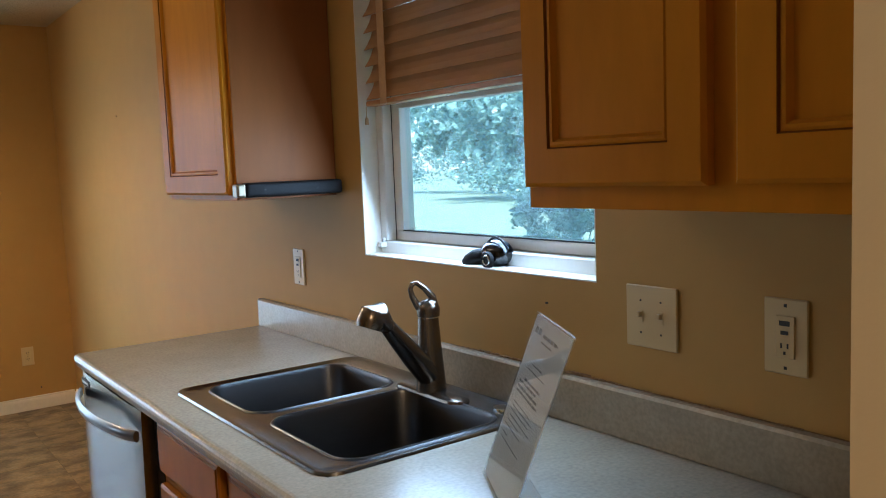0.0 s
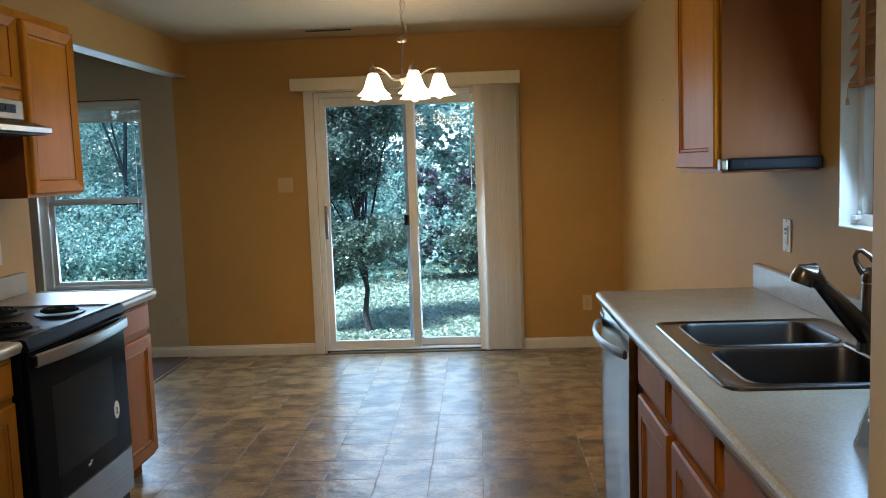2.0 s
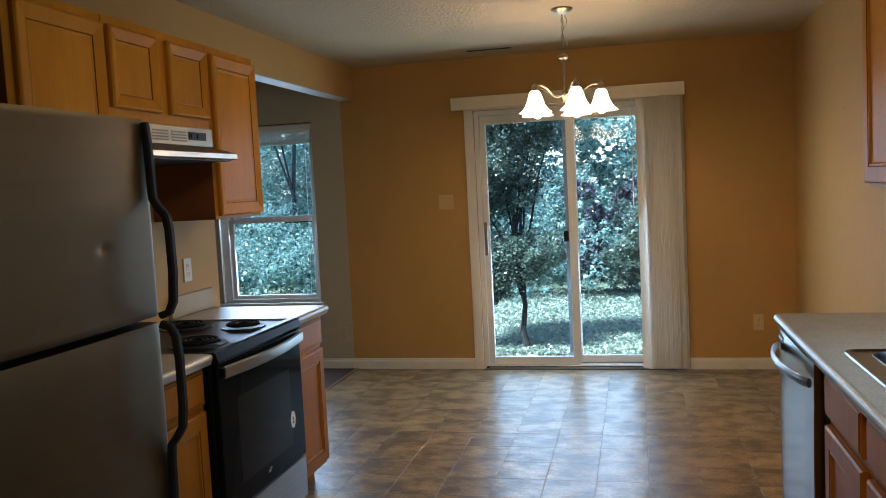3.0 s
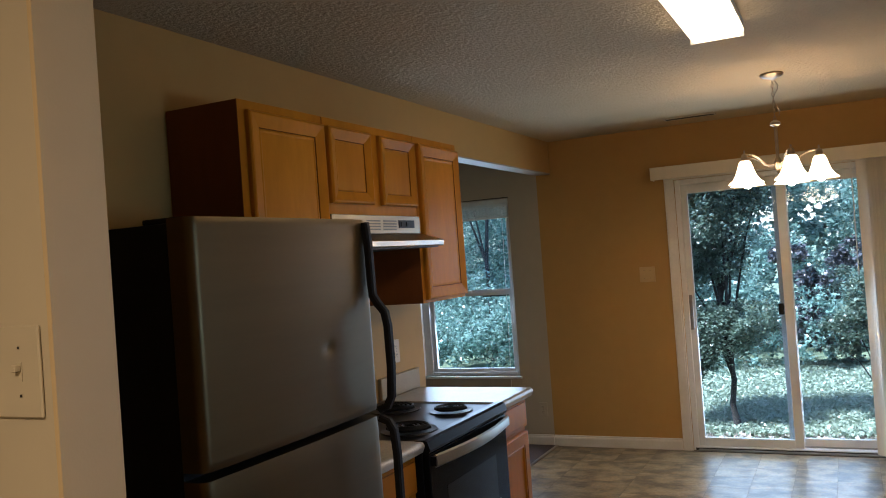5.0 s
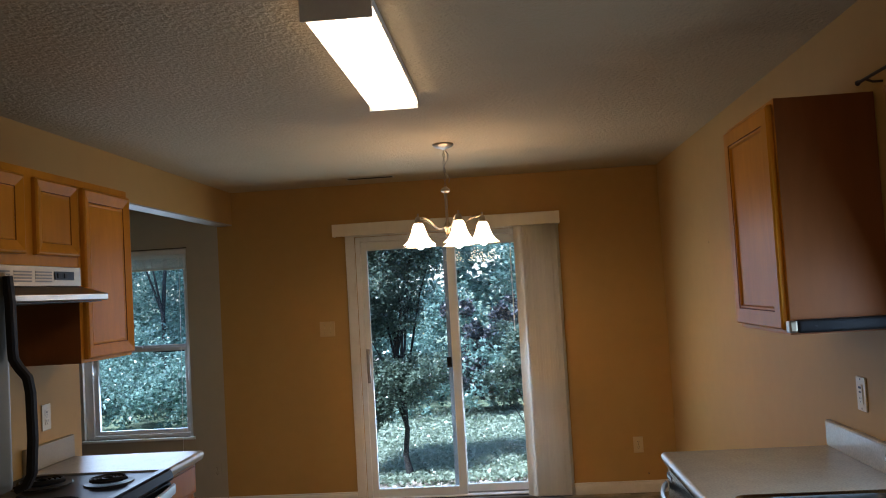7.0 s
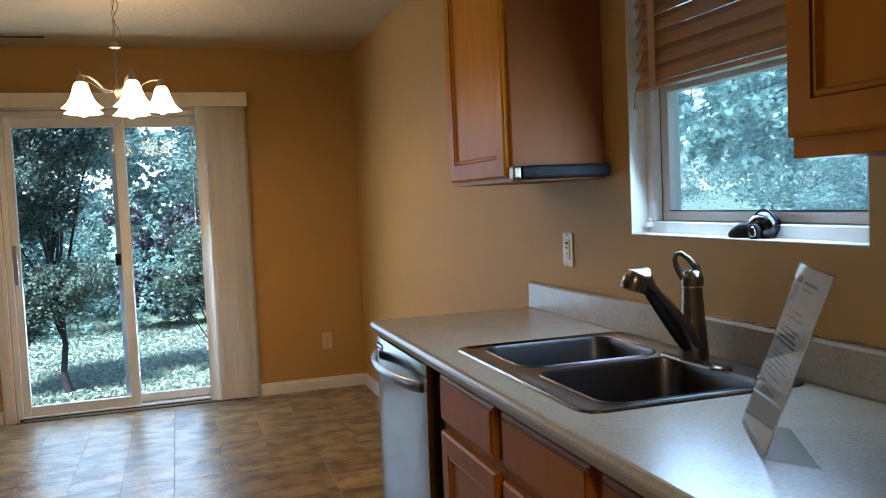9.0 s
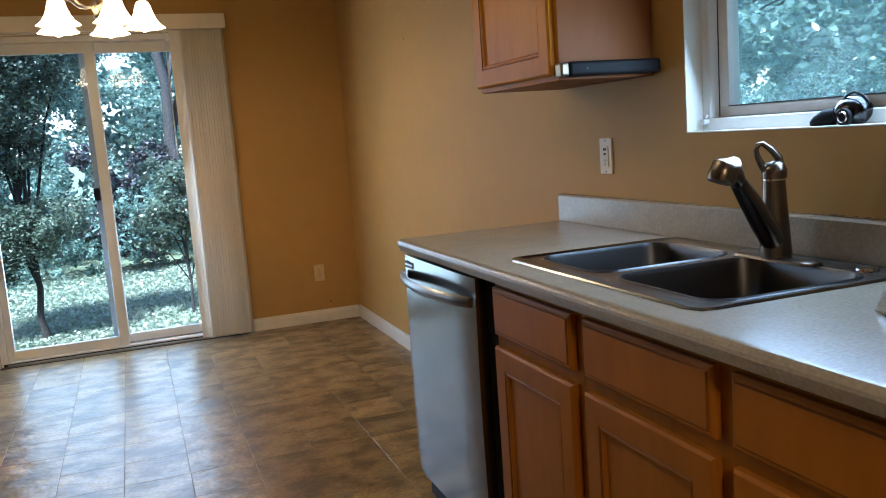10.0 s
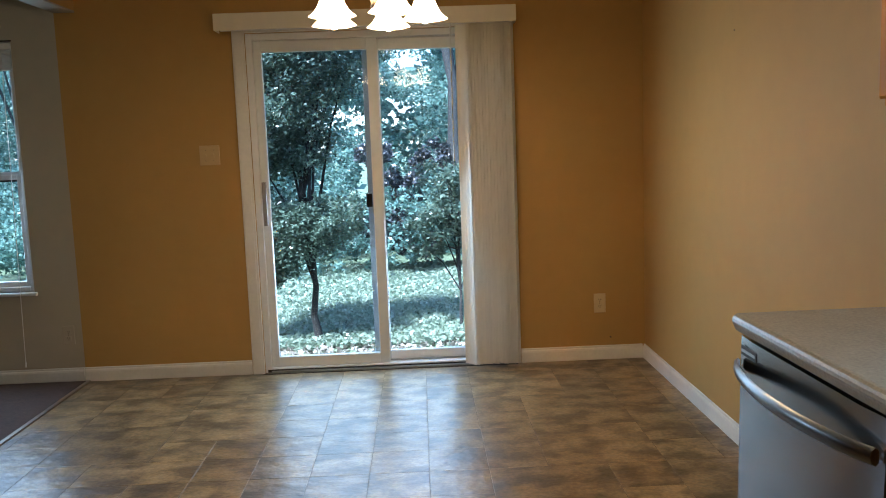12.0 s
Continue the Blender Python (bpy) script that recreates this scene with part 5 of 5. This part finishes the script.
tree("tree", 6.4, -3.0, 4.2, 0.07, [(4.2, 2.7, 2.1, 0.5), (4.3, 2.0, 1.95, 0.5), (4.3, 1.3, 1.95, 0.55), (4.2, 0.5, 1.9, 0.55), (4.4, -0.3, 2.0, 0.6), (4.6, 3.4, 2.4, 0.6), (4.8, 1.7, 2.7, 0.7), (4.8, 0.4, 2.8, 0.7), (4.9, -1.0, 2.5, 0.8), (4.8, 2.9, 3.0, 0.7), (5.4, -2.0, 3.0, 0.9), (5.6, 1.2, 3.4, 0.9)], 21000, 0.105, LEAF, "leafy tree with low hanging branches on the sunny lawn", limbs=14, seed=9)
tree("shrub", 5.1, 0.3, 1.2, 0.025, [(5.0, 0.75, 0.85, 0.42), (5.2, 0.2, 1.0, 0.5), (5.1, -0.5, 1.1, 0.55), (5.3, -1.2, 1.0, 0.5), (5.0, 0.4, 0.4, 0.45), (5.2, -0.7, 0.4, 0.5)], 11000, 0.075, LEAF, "round leafy shrub on the lawn under the tree", limbs=8, seed=10)
np.random.seed(12)
blobs = []
for k in range(210):
    x = -12.5 + 18.5 * k / 209 + rs.uniform(-0.4, 0.4)
    y = rs.uniform(6.2, 9.0)
    z = rs.choice((0.1, 0.4, 0.8, 1.3, 1.9, 2.5, 3.2, 3.9, 4.6, 5.2))
    blobs.append((x, y + z * 0.45, z, rs.uniform(0.55, 1.05)))
blobs += [(-12.5 + 0.55 * k, 6.1 + rs.uniform(-0.5, 0.5), 0.15 + rs.uniform(0, 0.3), rs.uniform(0.4, 0.6)) for k in range(34)]
blobs += [(-9 + 0.14 * k + rs.uniform(-0.2, 0.2), rs.uniform(5.5, 6.6), rs.uniform(-0.1, 0.75), rs.uniform(0.3, 0.55)) for k in range(90)]
cc = clump_centers(blobs, 380000)
for gx, gz, gw, gh in ((-2.15, 1.0, 0.13, 0.5), (-1.5, 2.55, 0.42, 0.22), (-2.9, 1.5, 0.12, 0.25)):
    keep = ((cc[:, 0] - gx) / gw) ** 2 + ((cc[:, 2] - gz) / gh) ** 2 > np.random.uniform(0.5, 1.2, len(cc))
    cc = cc[keep]
leaves_mesh("woods", cc, 0.066, LEAF, kind="stuff")
blobs = []
for k in range(110):
    y = -7 + 19 * k / 109 + rs.uniform(-0.4, 0.4)
    z = rs.choice((0.2, 0.7, 1.3, 2.0, 2.8, 3.6, 4.4, 5.2))
    blobs.append((24.0 + rs.uniform(-0.8, 2.4) + z * 0.4, y * 1.9 + 6, z * 1.3, rs.uniform(1.2, 2.1)))
leaves_mesh("woods", clump_centers(blobs, 110000), 0.22, LEAF, kind="stuff")
random.seed(21)
bm = bmesh.new()
for k in range(5):
    x, y = (-9.5, -6.0, -5.2, 0.9, 2.4)[k], rs.uniform(8.5, 11)
    tube(bm, [(x, y, GZ), (x + rs.uniform(-0.2, 0.2), y, 2.5), (x + rs.uniform(-0.6, 0.6), y, 6)], [0.05, 0.04, 0.02], 6, caps=False)
tagged(part("woods_trunks", bm, BARK), kind="stuff")
lc = np.random.uniform((-5, 0.3, 0), (1.5, 2.1, 1), (9000, 3))
lc[:, 2] = GZ + 0.01 + 0.02 * lc[:, 2]
leaves_mesh("leaf_litter", lc, 0.06, LITTER, kind="stuff")
# dry brush; its dark clumps also stand for a shadow patch among the leaves
brush = [(-1.80, 6.0, 0.30, 0.40), (-1.62, 6.1, 0.85, 0.34), (-1.15, 6.3, 1.20, 0.32), (-1.40, 6.0, 0.10, 0.34), (-1.95, 6.0, 1.30, 0.26)]
leaves_mesh("brush_and_shade", clump_centers(brush, 6500), 0.07, TWIG, kind="stuff")
gc = np.random.uniform((-6, 1.75, 0), (2.5, 6.5, 1), (80000, 3))
gc[:, 2] = GZ + 0.02 + 0.05 * gc[:, 2]
leaves_mesh("grass", gc, 0.050, GRASSM, kind="stuff")
dense = []
for k in range(70):
    dense.append((-14 + 22 * k / 69, 12.5 + rs.uniform(-1, 1), rs.uniform(0, 4.2), rs.uniform(1.2, 1.9)))
for k in range(40):
    dense.append((31 + rs.uniform(-1, 1), -16 + 62 * k / 39, rs.uniform(0, 9), rs.uniform(2.2, 3.4)))
fc = clump_centers(dense, 110000)
for gx, gz, gw, gh in ((-2.5, 0.9, 0.2, 0.7), (-1.57, 3.2, 0.6, 0.4)):
    fc = fc[((fc[:, 0] - gx) / gw) ** 2 + ((fc[:, 2] - gz) / gh) ** 2 > np.random.uniform(0.5, 1.2, len(fc))]
leaves_mesh("far_woods", fc, 0.20, LEAF, kind="stuff")

# ---- kitchen floor tiles ----
TILE = mat("tan_stone_vinyl", (0.31, 0.210, 0.094), 0.33, 0, (0.118, 0.078, 0.034), 6.5, (0.95, 1.15, 1), 0.9, 9, vary=0.20, fine=0.30, rough_var=0.11, bump_dist=0.008)
ramp_ = next(n for n in TILE.node_tree.nodes if n.type == "VALTORGB").color_ramp
ramp_.elements[0].position, ramp_.elements[1].position = 0.41, 0.60
TILE.node_tree.nodes["Principled BSDF"].inputs["Specular IOR Level"].default_value = 0.60
tile_nodes = TILE.node_tree
oi = tile_nodes.nodes.new("ShaderNodeObjectInfo")
add = tile_nodes.nodes.new("ShaderNodeVectorMath")
add.operation = "ADD"
mp_ = next(n for n in tile_nodes.nodes if n.type == "MAPPING")
tc_ = next(n for n in tile_nodes.nodes if n.type == "TEX_COORD")
mul = tile_nodes.nodes.new("ShaderNodeVectorMath")
mul.operation = "SCALE"
mul.inputs["Scale"].default_value = 37.0
comb = tile_nodes.nodes.new("ShaderNodeCombineXYZ")
tile_nodes.links.new(oi.outputs["Random"], comb.inputs[0])
tile_nodes.links.new(oi.outputs["Random"], comb.inputs[1])
tile_nodes.links.new(comb.outputs[0], mul.inputs[0])
tile_nodes.links.new(tc_.outputs["Object"], add.inputs[0])
tile_nodes.links.new(mul.outputs[0], add.inputs[1])
tile_nodes.links.new(add.outputs[0], mp_.inputs[0])
floor = structure("floor", boxes((-3.399, -0.001, -5.699, -0.001, -0.0018, -0.0002)), GROUT)
tile_meshes = {}


def tile(x0, y0, w, d):
    key = (round(w, 3), round(d, 3))
    if key not in tile_meshes:
        bm = bmesh.new()
        g = 0.0009
        lo = [bm.verts.new((x, y, 0)) for x, y in ((g, g), (w - g, g), (w - g, d - g), (g, d - g))]
        hi = [bm.verts.new((x, y, 0.0006)) for x, y in ((2 * g, 2 * g), (w - 2 * g, 2 * g), (w - 2 * g, d - 2 * g), (2 * g, d - 2 * g))]
        bm.faces.new(hi)
        for k in range(4):
            bm.faces.new((lo[k], lo[(k + 1) % 4], hi[(k + 1) % 4], hi[k]))
        me = bpy.data.meshes.new("tile")
        bm.to_mesh(me)
        bm.free()
        me.materials.append(TILE)
        tile_meshes[key] = me
    ob = new("tile", tile_meshes[key])
    ob.parent = floor
    ob.location = (x0, y0, 0.0)


random.seed(31)
P = 0.2475
cols_ = [-1.108 + P * k for k in range(-10, 6)]
rows_y = [-1.67 + P * k for k in range(-17, 8)]


def clamp_x(x):
    return max(-3.398, min(-0.002, x))


def clamp_y(y):
    return max(-5.69, min(-0.003, y))


taken = set()
for j in range(len(rows_y) - 1):
    for i in range(len(cols_) - 1):
        if (i, j) in taken:
            continue
        narrow = 6 <= i <= 9
        w, d = random.choices(((1, 1), (2, 2), (1, 2), (2, 1)), (5, 0 if narrow else 3, 1.2, 0 if narrow else 1))[0]
        cells = [(i + a, j + b) for a in range(w) for b in range(d)]
        if i + w >= len(cols_) or j + d >= len(rows_y) or taken & set(cells) or (i < 6 < i + w):
            w = d = 1
            cells = [(i, j)]
        taken |= set(cells)
        x0, x1, y0, y1 = clamp_x(cols_[i]), clamp_x(cols_[i + w]), clamp_y(rows_y[j]), clamp_y(rows_y[j + d])
        if x1 - x0 > 0.02 and y1 - y0 > 0.02:
            tile(x0, y0, x1 - x0, y1 - y0)
